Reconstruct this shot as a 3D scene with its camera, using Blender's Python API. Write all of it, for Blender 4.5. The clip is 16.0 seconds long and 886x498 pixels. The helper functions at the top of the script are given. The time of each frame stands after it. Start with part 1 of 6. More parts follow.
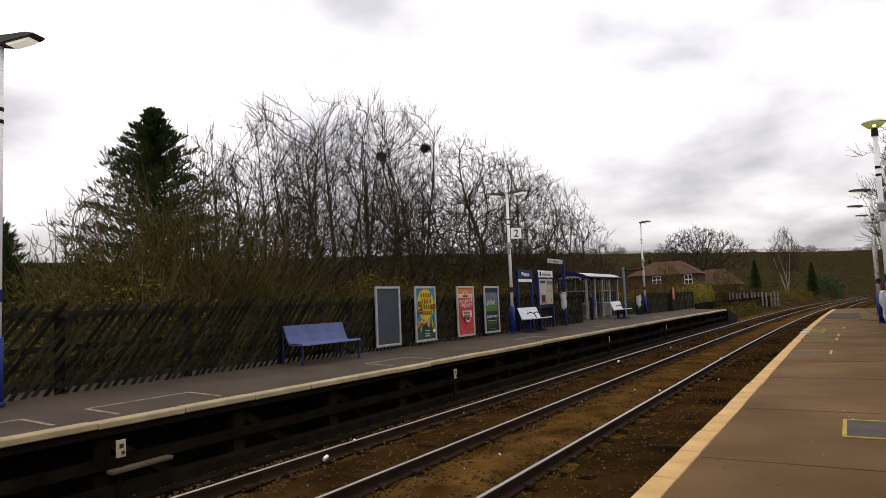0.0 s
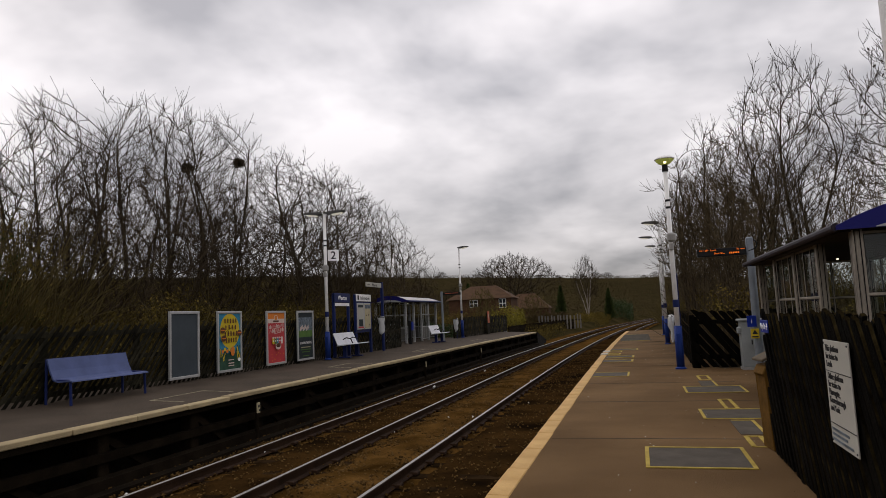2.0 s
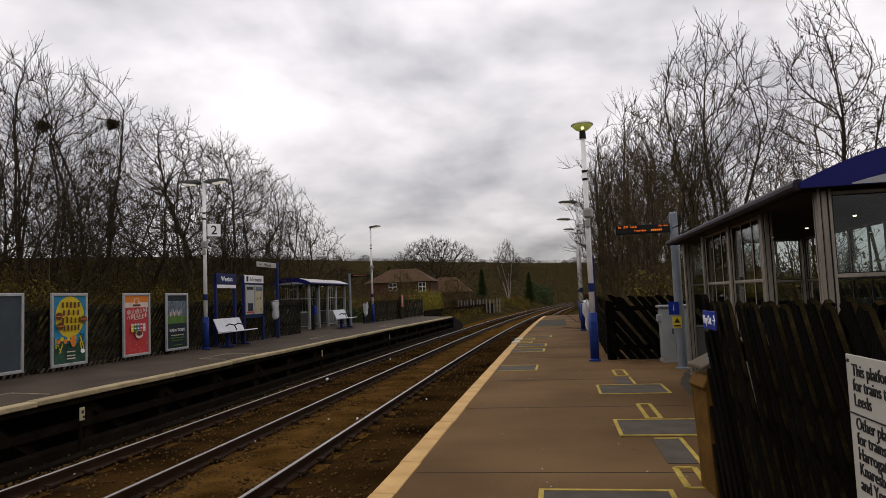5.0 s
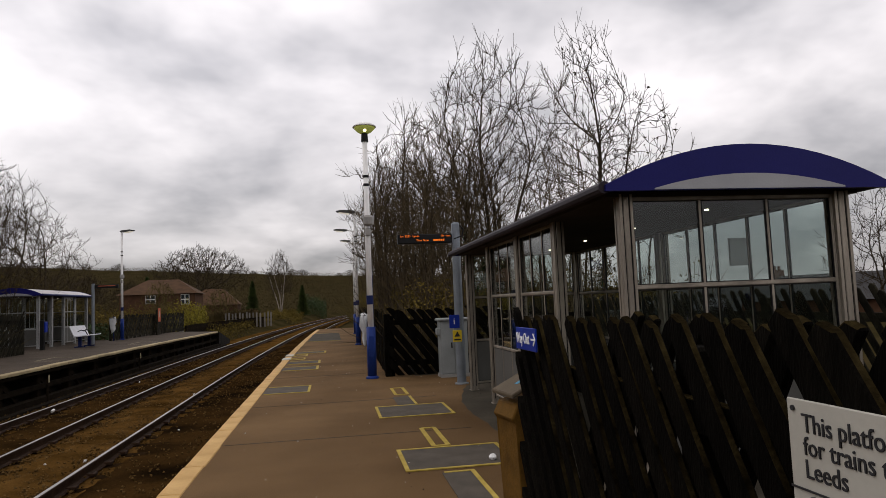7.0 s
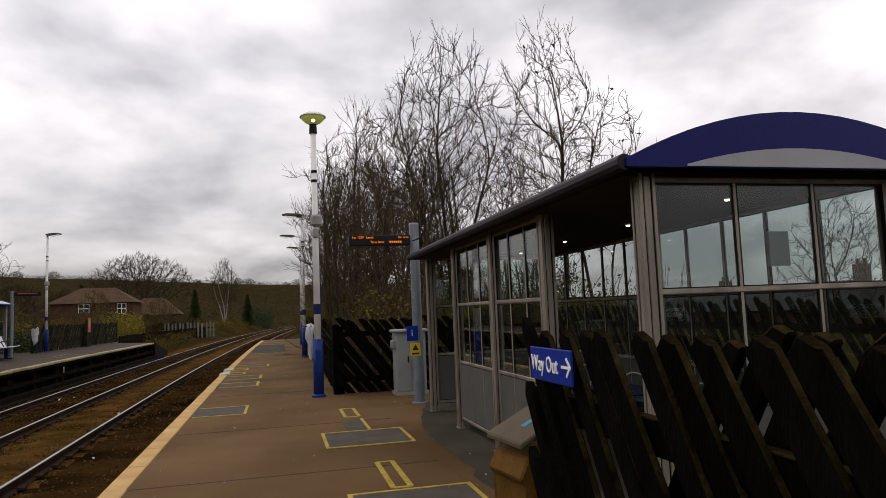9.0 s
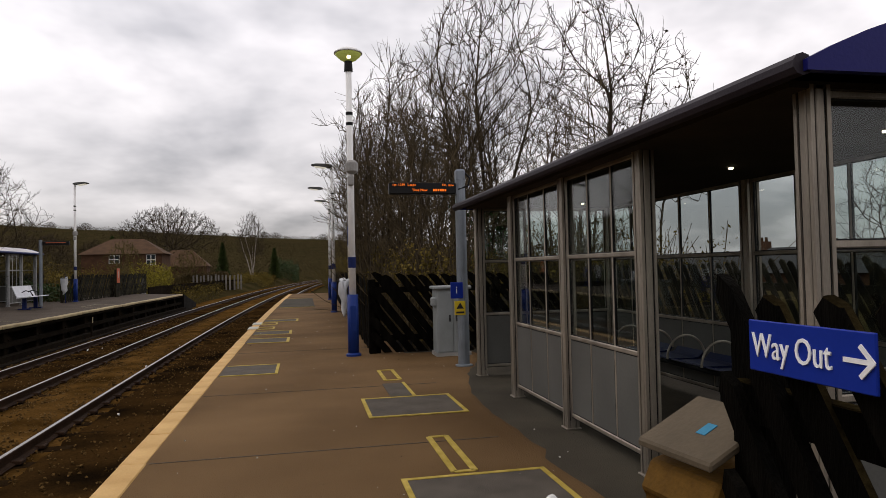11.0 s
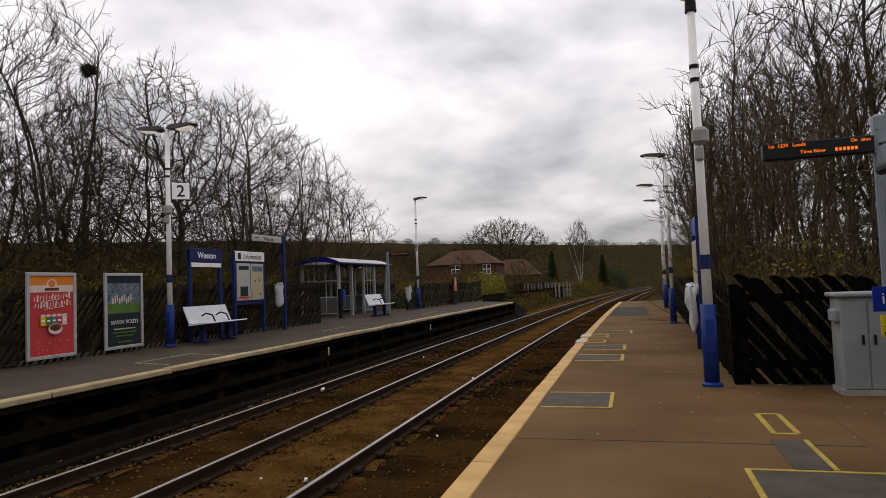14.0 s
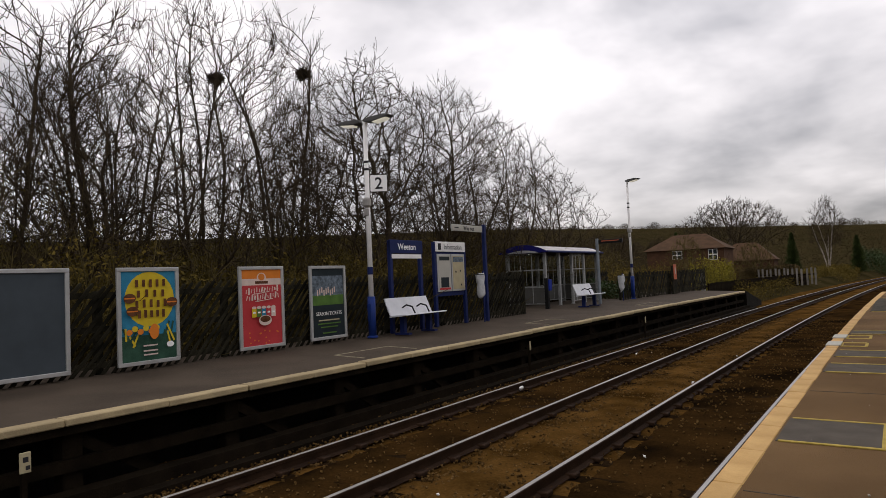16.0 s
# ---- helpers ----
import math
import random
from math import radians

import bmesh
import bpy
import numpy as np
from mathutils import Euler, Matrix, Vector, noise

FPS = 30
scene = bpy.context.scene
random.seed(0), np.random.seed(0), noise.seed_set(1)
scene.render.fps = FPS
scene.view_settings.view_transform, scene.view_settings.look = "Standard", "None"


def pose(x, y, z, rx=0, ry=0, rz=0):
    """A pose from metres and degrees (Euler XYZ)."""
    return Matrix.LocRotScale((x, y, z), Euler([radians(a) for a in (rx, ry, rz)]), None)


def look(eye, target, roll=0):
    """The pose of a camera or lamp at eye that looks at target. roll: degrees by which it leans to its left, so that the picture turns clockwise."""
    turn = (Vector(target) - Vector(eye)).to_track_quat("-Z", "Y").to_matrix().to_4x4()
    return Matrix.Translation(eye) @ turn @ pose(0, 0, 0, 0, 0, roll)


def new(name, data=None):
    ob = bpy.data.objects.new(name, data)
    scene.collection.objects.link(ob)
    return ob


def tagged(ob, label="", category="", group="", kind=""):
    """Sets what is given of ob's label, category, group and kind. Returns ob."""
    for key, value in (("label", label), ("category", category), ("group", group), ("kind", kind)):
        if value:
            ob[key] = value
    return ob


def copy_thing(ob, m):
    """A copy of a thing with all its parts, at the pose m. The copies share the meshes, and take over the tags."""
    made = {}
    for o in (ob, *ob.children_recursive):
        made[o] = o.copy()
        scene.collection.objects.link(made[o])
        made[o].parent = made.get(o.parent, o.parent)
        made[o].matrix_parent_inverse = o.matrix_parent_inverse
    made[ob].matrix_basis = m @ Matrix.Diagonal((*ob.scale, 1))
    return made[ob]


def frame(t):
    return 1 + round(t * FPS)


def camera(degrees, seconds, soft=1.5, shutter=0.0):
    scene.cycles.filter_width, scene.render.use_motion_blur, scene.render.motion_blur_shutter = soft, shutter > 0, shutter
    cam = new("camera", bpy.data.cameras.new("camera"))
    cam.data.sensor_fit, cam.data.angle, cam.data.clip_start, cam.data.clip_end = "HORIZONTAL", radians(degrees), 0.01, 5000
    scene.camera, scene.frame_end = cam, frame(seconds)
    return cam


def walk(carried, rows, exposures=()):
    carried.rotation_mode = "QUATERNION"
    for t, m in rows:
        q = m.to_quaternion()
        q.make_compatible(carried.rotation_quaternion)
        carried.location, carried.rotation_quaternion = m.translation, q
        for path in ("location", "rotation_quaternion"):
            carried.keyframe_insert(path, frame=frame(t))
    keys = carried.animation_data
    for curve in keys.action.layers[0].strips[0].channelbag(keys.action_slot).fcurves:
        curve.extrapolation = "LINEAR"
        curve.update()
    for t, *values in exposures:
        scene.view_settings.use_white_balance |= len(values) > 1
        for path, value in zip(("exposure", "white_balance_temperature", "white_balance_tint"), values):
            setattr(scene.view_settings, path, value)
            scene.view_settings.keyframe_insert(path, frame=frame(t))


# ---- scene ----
cam = camera(67.1, 16.0, soft=0.8)
PATH = [
    (0, (1.336, 1.776, 1.343), (0.306, 3.483, 1.501), -2.3),
    (0.5, (1.285, 2.025, 1.329), (0.417, 3.819, 1.502), -2.2),
    (1, (1.299, 2.101, 1.35), (0.561, 3.949, 1.556), -2.5),
    (1.5, (1.243, 2.308, 1.383), (0.616, 4.195, 1.601), -2.6),
    (2, (1.214, 2.563, 1.377), (0.667, 4.476, 1.582), -2.6),
    (2.5, (1.22, 2.847, 1.385), (0.725, 4.777, 1.556), -2.6),
    (3, (1.216, 3.112, 1.382), (0.752, 5.053, 1.525), -2.7),
    (3.2, (1.214, 3.217, 1.393), (0.764, 5.161, 1.529), -2.7),
    (5.3, (1.396, 5.088, 1.361), (1.129, 7.065, 1.512), -2.1),
    (5.5, (1.381, 5.221, 1.355), (1.178, 7.205, 1.509), -2.1),
    (6, (1.32, 5.359, 1.369), (1.31, 7.354, 1.519), -2.4),
    (6.5, (1.321, 5.611, 1.364), (1.5, 7.597, 1.517), -2.3),
    (7, (1.333, 5.894, 1.376), (1.666, 7.86, 1.533), -2.4),
    (7.5, (1.349, 6.112, 1.351), (1.769, 8.06, 1.527), -2.2),
    (8, (1.352, 6.456, 1.36), (1.816, 8.393, 1.546), -2.1),
    (8.5, (1.398, 6.771, 1.383), (1.873, 8.705, 1.565), -2.2),
    (8.7, (1.415, 6.893, 1.379), (1.896, 8.826, 1.563), -2.3),
    (10.8, (1.327, 7.875, 1.353), (1.756, 9.827, 1.42), -1.4),
    (11, (1.31, 7.995, 1.361), (1.717, 9.953, 1.415), -1.3),
    (11.5, (1.292, 8.357, 1.355), (1.608, 10.332, 1.402), -1.4),
    (12, (1.291, 8.747, 1.351), (1.449, 10.74, 1.403), -1.6),
    (12.5, (1.246, 9.029, 1.388), (1.226, 11.028, 1.445), -2.0),
    (13, (1.258, 9.443, 1.393), (1.057, 11.431, 1.476), -2.0),
    (13.5, (1.234, 9.746, 1.385), (0.859, 11.708, 1.479), -2.1),
    (14, (1.215, 10.097, 1.32), (0.671, 12.019, 1.425), -2.2),
    (14.5, (1.169, 10.266, 1.361), (0.463, 12.135, 1.463), -2.1),
    (15, (1.136, 10.569, 1.363), (0.265, 12.367, 1.464), -2.1),
    (15.5, (1.057, 10.907, 1.363), (0.042, 12.627, 1.464), -2.2),
    (16, (1.084, 11.23, 1.39), (-0.038, 12.883, 1.483), -2.5),
]
walk(cam, [(t, look(e, g, r)) for t, e, g, r in PATH], exposures=((0, 0.3, 6650, 13), (0.6, 0.22, 6650, 13), (1.2, 0.05, 6650, 13), (2.0, -0.24, 6650, 13), (3.2, -0.22, 6650, 13), (5.3, -0.12, 6650, 13), (8.0, -0.08, 6650, 13), (10.8, 0.02, 6650, 13), (16, -0.06, 6650, 13)))

# ---- world and light: a bright overcast sky with uneven cloud ----
world = bpy.data.worlds.new("sky")
scene.world = world
world.use_nodes = True
wn, wl = world.node_tree.nodes, world.node_tree.links
wn.clear()


def wnode(kind, **values):
    n = wn.new(kind)
    for k, v in values.items():
        n.inputs[k].default_value = v
    return n


w_out = wn.new("ShaderNodeOutputWorld")
w_bg = wnode("ShaderNodeBackground", Strength=1.08)
w_sky = wn.new("ShaderNodeTexSky")
w_sky.sky_type, w_sky.sun_disc = "NISHITA", False
w_sky.sun_elevation, w_sky.sun_rotation = radians(38), radians(-60)
w_tc = wn.new("ShaderNodeTexCoord")
w_sep = wn.new("ShaderNodeSeparateXYZ")
wl.new(w_tc.outputs["Generated"], w_sep.inputs[0])
w_up = wn.new("ShaderNodeMath"); w_up.operation = "MAXIMUM"; w_up.inputs[1].default_value = 0.0
wl.new(w_sep.outputs[2], w_up.inputs[0])
w_add = wn.new("ShaderNodeMath"); w_add.operation = "ADD"; w_add.inputs[1].default_value = 0.30
wl.new(w_up.outputs[0], w_add.inputs[0])
w_div = []
for i in (0, 1):
    d = wn.new("ShaderNodeMath"); d.operation = "DIVIDE"
    wl.new(w_sep.outputs[i], d.inputs[0]); wl.new(w_add.outputs[0], d.inputs[1])
    w_div.append(d)
w_vec = wn.new("ShaderNodeCombineXYZ")
wl.new(w_div[0].outputs[0], w_vec.inputs[0]); wl.new(w_div[1].outputs[0], w_vec.inputs[1])
w_cloud = wnode("ShaderNodeTexNoise", Scale=1.55, Detail=5.0, Roughness=0.5, Distortion=0.1)
wl.new(w_vec.outputs[0], w_cloud.inputs["Vector"])
w_ramp = wn.new("ShaderNodeValToRGB")
w_ramp.color_ramp.elements[0].position, w_ramp.color_ramp.elements[0].color = 0.35, (0.40, 0.40, 0.42, 1)
w_ramp.color_ramp.elements[1].position, w_ramp.color_ramp.elements[1].color = 0.61, (1.0, 0.975, 0.985, 1)
wl.new(w_cloud.outputs["Fac"], w_ramp.inputs[0])
w_mix = wn.new("ShaderNodeMixRGB"); w_mix.blend_type = "ADD"; w_mix.inputs[0].default_value = 0.012
wl.new(w_ramp.outputs[0], w_mix.inputs[1]); wl.new(w_sky.outputs[0], w_mix.inputs[2])
w_low = wn.new("ShaderNodeMapRange")
w_low.inputs["From Max"].default_value, w_low.inputs["To Min"].default_value, w_low.inputs["To Max"].default_value = 0.34, 0.56, 1.14
wl.new(w_up.outputs[0], w_low.inputs[0])
w_dim = wn.new("ShaderNodeVectorMath"); w_dim.operation = "SCALE"
wl.new(w_mix.outputs[0], w_dim.inputs[0]); wl.new(w_low.outputs[0], w_dim.inputs["Scale"])
wl.new(w_dim.outputs[0], w_bg.inputs["Color"])
wl.new(w_bg.outputs[0], w_out.inputs[0])

sun = new("sun", bpy.data.lights.new("sun", "SUN"))
sun.data.energy, sun.data.angle, sun.data.color = 0.5, radians(25), (1.0, 0.96, 0.9)
sun.matrix_world = look((0, 0, 40), (26, -16, 0))


# ---- materials ----
def mat(name, col, rough=0.75, metal=0.0, var=0.25, scale=5.0, bump=0.25, bscale=70.0, col2=None, rand=0.0, emit=0.0, stretch=None, spec=0.12):
    m = bpy.data.materials.new(name)
    m.use_nodes = True
    nt = m.node_tree
    b = nt.nodes["Principled BSDF"]
    b.inputs["Roughness"].default_value, b.inputs["Metallic"].default_value = rough, metal
    b.inputs["Specular IOR Level"].default_value = spec
    if emit:
        b.inputs["Emission Color"].default_value = (*col, 1)
        b.inputs["Emission Strength"].default_value = emit
    tc = nt.nodes.new("ShaderNodeTexCoord")
    src = tc.outputs["Object"]
    if stretch:
        mp = nt.nodes.new("ShaderNodeMapping")
        mp.inputs["Scale"].default_value = stretch
        nt.links.new(src, mp.inputs[0])
        src = mp.outputs[0]
    big = nt.nodes.new("ShaderNodeTexNoise")
    big.inputs["Scale"].default_value, big.inputs["Detail"].default_value = scale, 4
    fine = nt.nodes.new("ShaderNodeTexNoise")
    fine.inputs["Scale"].default_value, fine.inputs["Detail"].default_value = bscale, 3
    for n in (big, fine):
        nt.links.new(src, n.inputs["Vector"])
    lo = [c * (1 - var) for c in col]
    hi = list(col2) if col2 else [min(1, c * (1 + var)) for c in col]
    ramp = nt.nodes.new("ShaderNodeValToRGB")
    ramp.color_ramp.elements[0].position, ramp.color_ramp.elements[0].color = 0.32, (*lo, 1)
    ramp.color_ramp.elements[1].position, ramp.color_ramp.elements[1].color = 0.68, (*hi, 1)
    nt.links.new(big.outputs["Fac"], ramp.inputs[0])
    fr = nt.nodes.new("ShaderNodeMapRange")
    fr.inputs["To Min"].default_value, fr.inputs["To Max"].default_value = 1 - var, 1 + var
    nt.links.new(fine.outputs["Fac"], fr.inputs[0])
    mul = nt.nodes.new("ShaderNodeVectorMath"); mul.operation = "SCALE"
    nt.links.new(ramp.outputs[0], mul.inputs[0]); nt.links.new(fr.outputs[0], mul.inputs["Scale"])
    out = mul.outputs[0]
    if rand:
        oi = nt.nodes.new("ShaderNodeObjectInfo")
        r2 = nt.nodes.new("ShaderNodeMapRange")
        r2.inputs["To Min"].default_value, r2.inputs["To Max"].default_value = 1 - rand, 1 + rand
        nt.links.new(oi.outputs["Random"], r2.inputs[0])
        m2 = nt.nodes.new("ShaderNodeVectorMath"); m2.operation = "SCALE"
        nt.links.new(out, m2.inputs[0]); nt.links.new(r2.outputs[0], m2.inputs["Scale"])
        out = m2.outputs[0]
    nt.links.new(out, b.inputs["Base Color"])
    if bump:
        bp = nt.nodes.new("ShaderNodeBump")
        bp.inputs["Strength"].default_value, bp.inputs["Distance"].default_value = bump, 0.02
        nt.links.new(fine.outputs["Fac"], bp.inputs["Height"])
        nt.links.new(bp.outputs[0], b.inputs["Normal"])
    return m


def glass_mat(name, tint, gloss_rough=0.03):
    m = bpy.data.materials.new(name)
    m.use_nodes = True
    nt = m.node_tree
    nt.nodes.clear()
    out = nt.nodes.new("ShaderNodeOutputMaterial")
    mix = nt.nodes.new("ShaderNodeMixShader")
    tr = nt.nodes.new("ShaderNodeBsdfTransparent")
    gl = nt.nodes.new("ShaderNodeBsdfGlossy")
    lw = nt.nodes.new("ShaderNodeLayerWeight")
    pw = nt.nodes.new("ShaderNodeMath"); pw.operation = "POWER"; pw.inputs[1].default_value = 5.0
    fr = nt.nodes.new("ShaderNodeMath"); fr.operation = "MULTIPLY_ADD"
    fr.inputs[1].default_value, fr.inputs[2].default_value = 0.9, 0.035
    lw.inputs[0].default_value = 0.5
    nt.links.new(lw.outputs["Facing"], pw.inputs[0]); nt.links.new(pw.outputs[0], fr.inputs[0])
    tr.inputs[0].default_value = (*tint, 1)
    gl.inputs["Roughness"].default_value = gloss_rough
    nt.links.new(fr.outputs[0], mix.inputs[0])
    nt.links.new(tr.outputs[0], mix.inputs[1]); nt.links.new(gl.outputs[0], mix.inputs[2])
    nt.links.new(mix.outputs[0], out.inputs[0])
    return m


M = dict(
    ground=mat("rough_grass", (0.034, 0.029, 0.011), 0.95, var=0.35, scale=0.25, bump=0.6, bscale=9, col2=(0.045, 0.034, 0.015), spec=0.0),
    tarmac=mat("brown_tarmac", (0.130, 0.074, 0.030), 0.85, var=0.3, scale=0.55, bump=0.5, bscale=120, col2=(0.168, 0.101, 0.046), spec=0.08),
    asphalt=mat("grey_asphalt", (0.055, 0.047, 0.034), 0.8, var=0.28, scale=1.3, bump=0.5, bscale=130, spec=0.08),
    patch=mat("patched_tarmac", (0.082, 0.069, 0.055), 0.8, var=0.2, scale=4, bump=0.3, bscale=160),
    far_tarmac=mat("worn_grey_tarmac", (0.062, 0.047, 0.034), 0.85, var=0.2, scale=1.1, bump=0.3, bscale=120),
    yellow=mat("edge_paint_yellow", (0.50, 0.30, 0.105), 0.7, var=0.13, scale=3, bump=0.2, bscale=90, rand=0.06, col2=(0.58, 0.37, 0.15)),
    line=mat("yellow_line_paint", (0.40, 0.29, 0.045), 0.7, var=0.25, scale=9, bump=0.15, bscale=120, col2=(0.48, 0.35, 0.08)),
    cream=mat("coping_cream", (0.40, 0.32, 0.19), 0.8, var=0.2, scale=3, bump=0.3, bscale=60, rand=0.15, col2=(0.44, 0.35, 0.20)),
    white_line=mat("worn_white_line", (0.23, 0.20, 0.135), 0.8, var=0.35, scale=8),
    # near-black: the shade beneath the platform edges is put into this base colour
    underside=mat("platform_face_shade_dark", (0.008, 0.0066, 0.005), 0.95, var=0.4, scale=2, bump=0.5, bscale=25),
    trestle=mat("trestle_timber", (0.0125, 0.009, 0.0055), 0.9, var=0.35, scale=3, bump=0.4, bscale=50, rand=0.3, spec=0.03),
    ballast=mat("ballast_brown", (0.06, 0.030, 0.007), 0.95, var=0.5, scale=1.2, bump=1.0, bscale=28, col2=(0.112, 0.058, 0.016), spec=0.0),
    oily=mat("oily_ballast", (0.015, 0.009, 0.0045), 0.85, var=0.5, scale=0.9, bump=1.0, bscale=28, col2=(0.045, 0.023, 0.007), spec=0.0),
    stone=mat("ballast_stones", (0.078, 0.043, 0.014), 0.95, var=0.5, scale=7, bump=0.4, bscale=40, col2=(0.145, 0.086, 0.032), spec=0.0),
    sleeper=mat("sleeper_weathered", (0.021, 0.0125, 0.006), 0.9, var=0.45, scale=3, bump=0.5, bscale=40, rand=0.35, spec=0.0),
    rust=mat("rail_rust", (0.034, 0.018, 0.010), 0.8, metal=0.2, var=0.3, scale=4, bump=0.3, bscale=80),
    railtop=mat("rail_running_steel", (0.38, 0.36, 0.345), 0.42, metal=1.0, var=0.08, scale=2, bump=0.05),
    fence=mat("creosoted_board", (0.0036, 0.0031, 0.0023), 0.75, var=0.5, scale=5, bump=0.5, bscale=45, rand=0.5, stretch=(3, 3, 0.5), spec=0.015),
    fence_far=mat("weathered_dark_board", (0.010, 0.0094, 0.0064), 0.8, var=0.4, scale=4, bump=0.4, bscale=45, rand=0.5, col2=(0.027, 0.024, 0.015), spec=0.05),
    # weathered brown edge, with the sky light it catches painted in
    board_top=mat("worn_skylit_board_edge", (0.018, 0.0135, 0.008), 0.8, var=0.75, scale=9, col2=(0.034, 0.025, 0.010), bump=0.4, spec=0.0),
    steel=mat("brushed_steel_post", (0.31, 0.27, 0.22), 0.45, metal=0.6, var=0.28, scale=3, bump=0.08, bscale=90, stretch=(2, 2, 0.3)),
    panel=mat("grey_panel", (0.10, 0.098, 0.089), 0.5, var=0.12, scale=2, bump=0.05, rand=0.05),
    roof=mat("roof_dark", (0.028, 0.022, 0.028), 0.5, var=0.2, scale=2, bump=0.1),
    soffit=mat("roof_soffit", (0.045, 0.035, 0.026), 0.8, var=0.2, scale=2),
    fascia=mat("fascia_blue", (0.012, 0.012, 0.115), 0.4, var=0.08, scale=2, bump=0.05),
    fascia_grey=mat("fascia_grey", (0.36, 0.36, 0.37), 0.5, var=0.06, scale=2, bump=0.05),
    far_roof=mat("far_roof_sheet", (0.55, 0.53, 0.53), 0.5, var=0.12, scale=1.5, bump=0.1),
    blue=mat("rail_blue_paint", (0.012, 0.032, 0.16), 0.45, var=0.15, scale=3, bump=0.1),
    navy=mat("navy_paint", (0.012, 0.02, 0.085), 0.5, var=0.15, scale=3, bump=0.1),
    sign_blue=mat("sign_blue", (0.01, 0.03, 0.27), 0.35, var=0.06, scale=2, bump=0.02),
    white=mat("white_paint", (0.84, 0.83, 0.81), 0.5, var=0.08, scale=3, bump=0.08),
    sign_white=mat("sign_sheeting_white", (0.93, 0.93, 0.92), 0.4, var=0.03, bump=0.02),
    far_steel=mat("pale_glazing_bar", (0.36, 0.365, 0.36), 0.5, metal=0.3, var=0.12, scale=3, bump=0.05),
    notice=mat("notice_white", (0.43, 0.415, 0.365), 0.5, var=0.06, scale=3, bump=0.03),
    black=mat("black_plastic", (0.012, 0.012, 0.012), 0.5, var=0.2, scale=3, bump=0.05),
    ink=mat("black_print", (0.03, 0.03, 0.032), 0.6, var=0.05, bump=0),
    bench_blue=mat("bench_blue_steel", (0.085, 0.11, 0.235), 0.45, var=0.12, scale=4, bump=0.3, bscale=130),
    bench_white=mat("bench_pale_steel", (0.62, 0.63, 0.66), 0.45, var=0.08, scale=4, bump=0.2, bscale=130),
    cabinet=mat("cabinet_grey", (0.25, 0.265, 0.26), 0.55, var=0.1, scale=3, bump=0.08),
    galv=mat("galvanised_post", (0.21, 0.235, 0.26), 0.5, metal=0.4, var=0.12, scale=5, bump=0.08),
    frame=mat("aluminium_frame", (0.48, 0.48, 0.47), 0.4, metal=0.5, var=0.1, scale=4, bump=0.05),
    slate=mat("blank_poster_grey", (0.052, 0.064, 0.074), 0.5, var=0.1, scale=3, bump=0.03),
    bag=mat("plastic_bag", (0.48, 0.49, 0.5), 0.35, var=0.1, scale=6, bump=0.6, bscale=18),
    grit=mat("ochre_bin", (0.115, 0.058, 0.010), 0.8, var=0.3, scale=6, bump=0.2),
    lid=mat("bin_lid_tan", (0.10, 0.077, 0.05), 0.7, var=0.15, scale=5, bump=0.15),
    bark=mat("bark_grey_brown", (0.046, 0.034, 0.020), 0.9, var=0.3, scale=5, bump=0.4, bscale=40),
    twig=mat("twigs_brown", (0.042, 0.030, 0.016), 0.9, var=0.3, scale=1.5, bump=0),
    twig_olive=mat("twigs_olive", (0.085, 0.065, 0.022), 0.9, var=0.35, scale=1.5, bump=0),
    twig_light=mat("twigs_pale_brown", (0.076, 0.056, 0.030), 0.9, var=0.35, scale=1.5, bump=0),
    birch=mat("birch_bark", (0.30, 0.26, 0.23), 0.8, var=0.3, scale=3, bump=0.2),
    conifer=mat("conifer_sprays", (0.040, 0.058, 0.015), 0.85, var=0.4, scale=1.2, bump=0),
    ivy=mat("ivy_leaves", (0.028, 0.05, 0.014), 0.6, var=0.4, scale=3, bump=0),
    scrub=mat("scrub_leaves", (0.088, 0.066, 0.016), 0.9, var=0.4, scale=0.8, bump=0, col2=(0.15, 0.11, 0.028), spec=0.0),
    far_wood=mat("far_bare_woodland", (0.052, 0.040, 0.020), 0.95, var=0.25, scale=0.03, bump=0, col2=(0.080, 0.062, 0.030), spec=0.0),
    shrub_yellow=mat("yellow_green_shrub", (0.21, 0.18, 0.02), 0.85, var=0.35, scale=1.5, bump=0),
    hedge=mat("brown_hedge", (0.075, 0.052, 0.02), 0.9, var=0.4, scale=1.5, bump=0),
    brick=mat("red_brick", (0.072, 0.036, 0.02), 0.85, var=0.2, scale=2, bump=0.3, bscale=20),
    tile=mat("clay_roof_tile", (0.068, 0.036, 0.018), 0.85, var=0.2, scale=1.5, bump=0.4, bscale=14),
    dark_tile=mat("dark_slate_tile", (0.028, 0.027, 0.027), 0.7, var=0.25, scale=1.5, bump=0.4, bscale=14),
    wood_pale=mat("pale_fence_board", (0.17, 0.155, 0.135), 0.85, var=0.2, scale=3, bump=0.2, rand=0.3),
    concrete=mat("concrete_grey", (0.30, 0.29, 0.27), 0.85, var=0.2, scale=3, bump=0.3),
    red=mat("red_print", (0.48, 0.05, 0.055), 0.45, var=0.06, bump=0.02),
    orange=mat("orange_print", (0.66, 0.20, 0.03), 0.45, var=0.06, bump=0.02),
    pyellow=mat("yellow_print", (0.6, 0.44, 0.03), 0.45, var=0.08, bump=0.02),
    pblue=mat("sky_blue_print", (0.03, 0.20, 0.33), 0.45, var=0.15, scale=7, bump=0.02),
    pgreen=mat("dark_green_print", (0.03, 0.075, 0.05), 0.45, var=0.3, scale=7, bump=0.02),
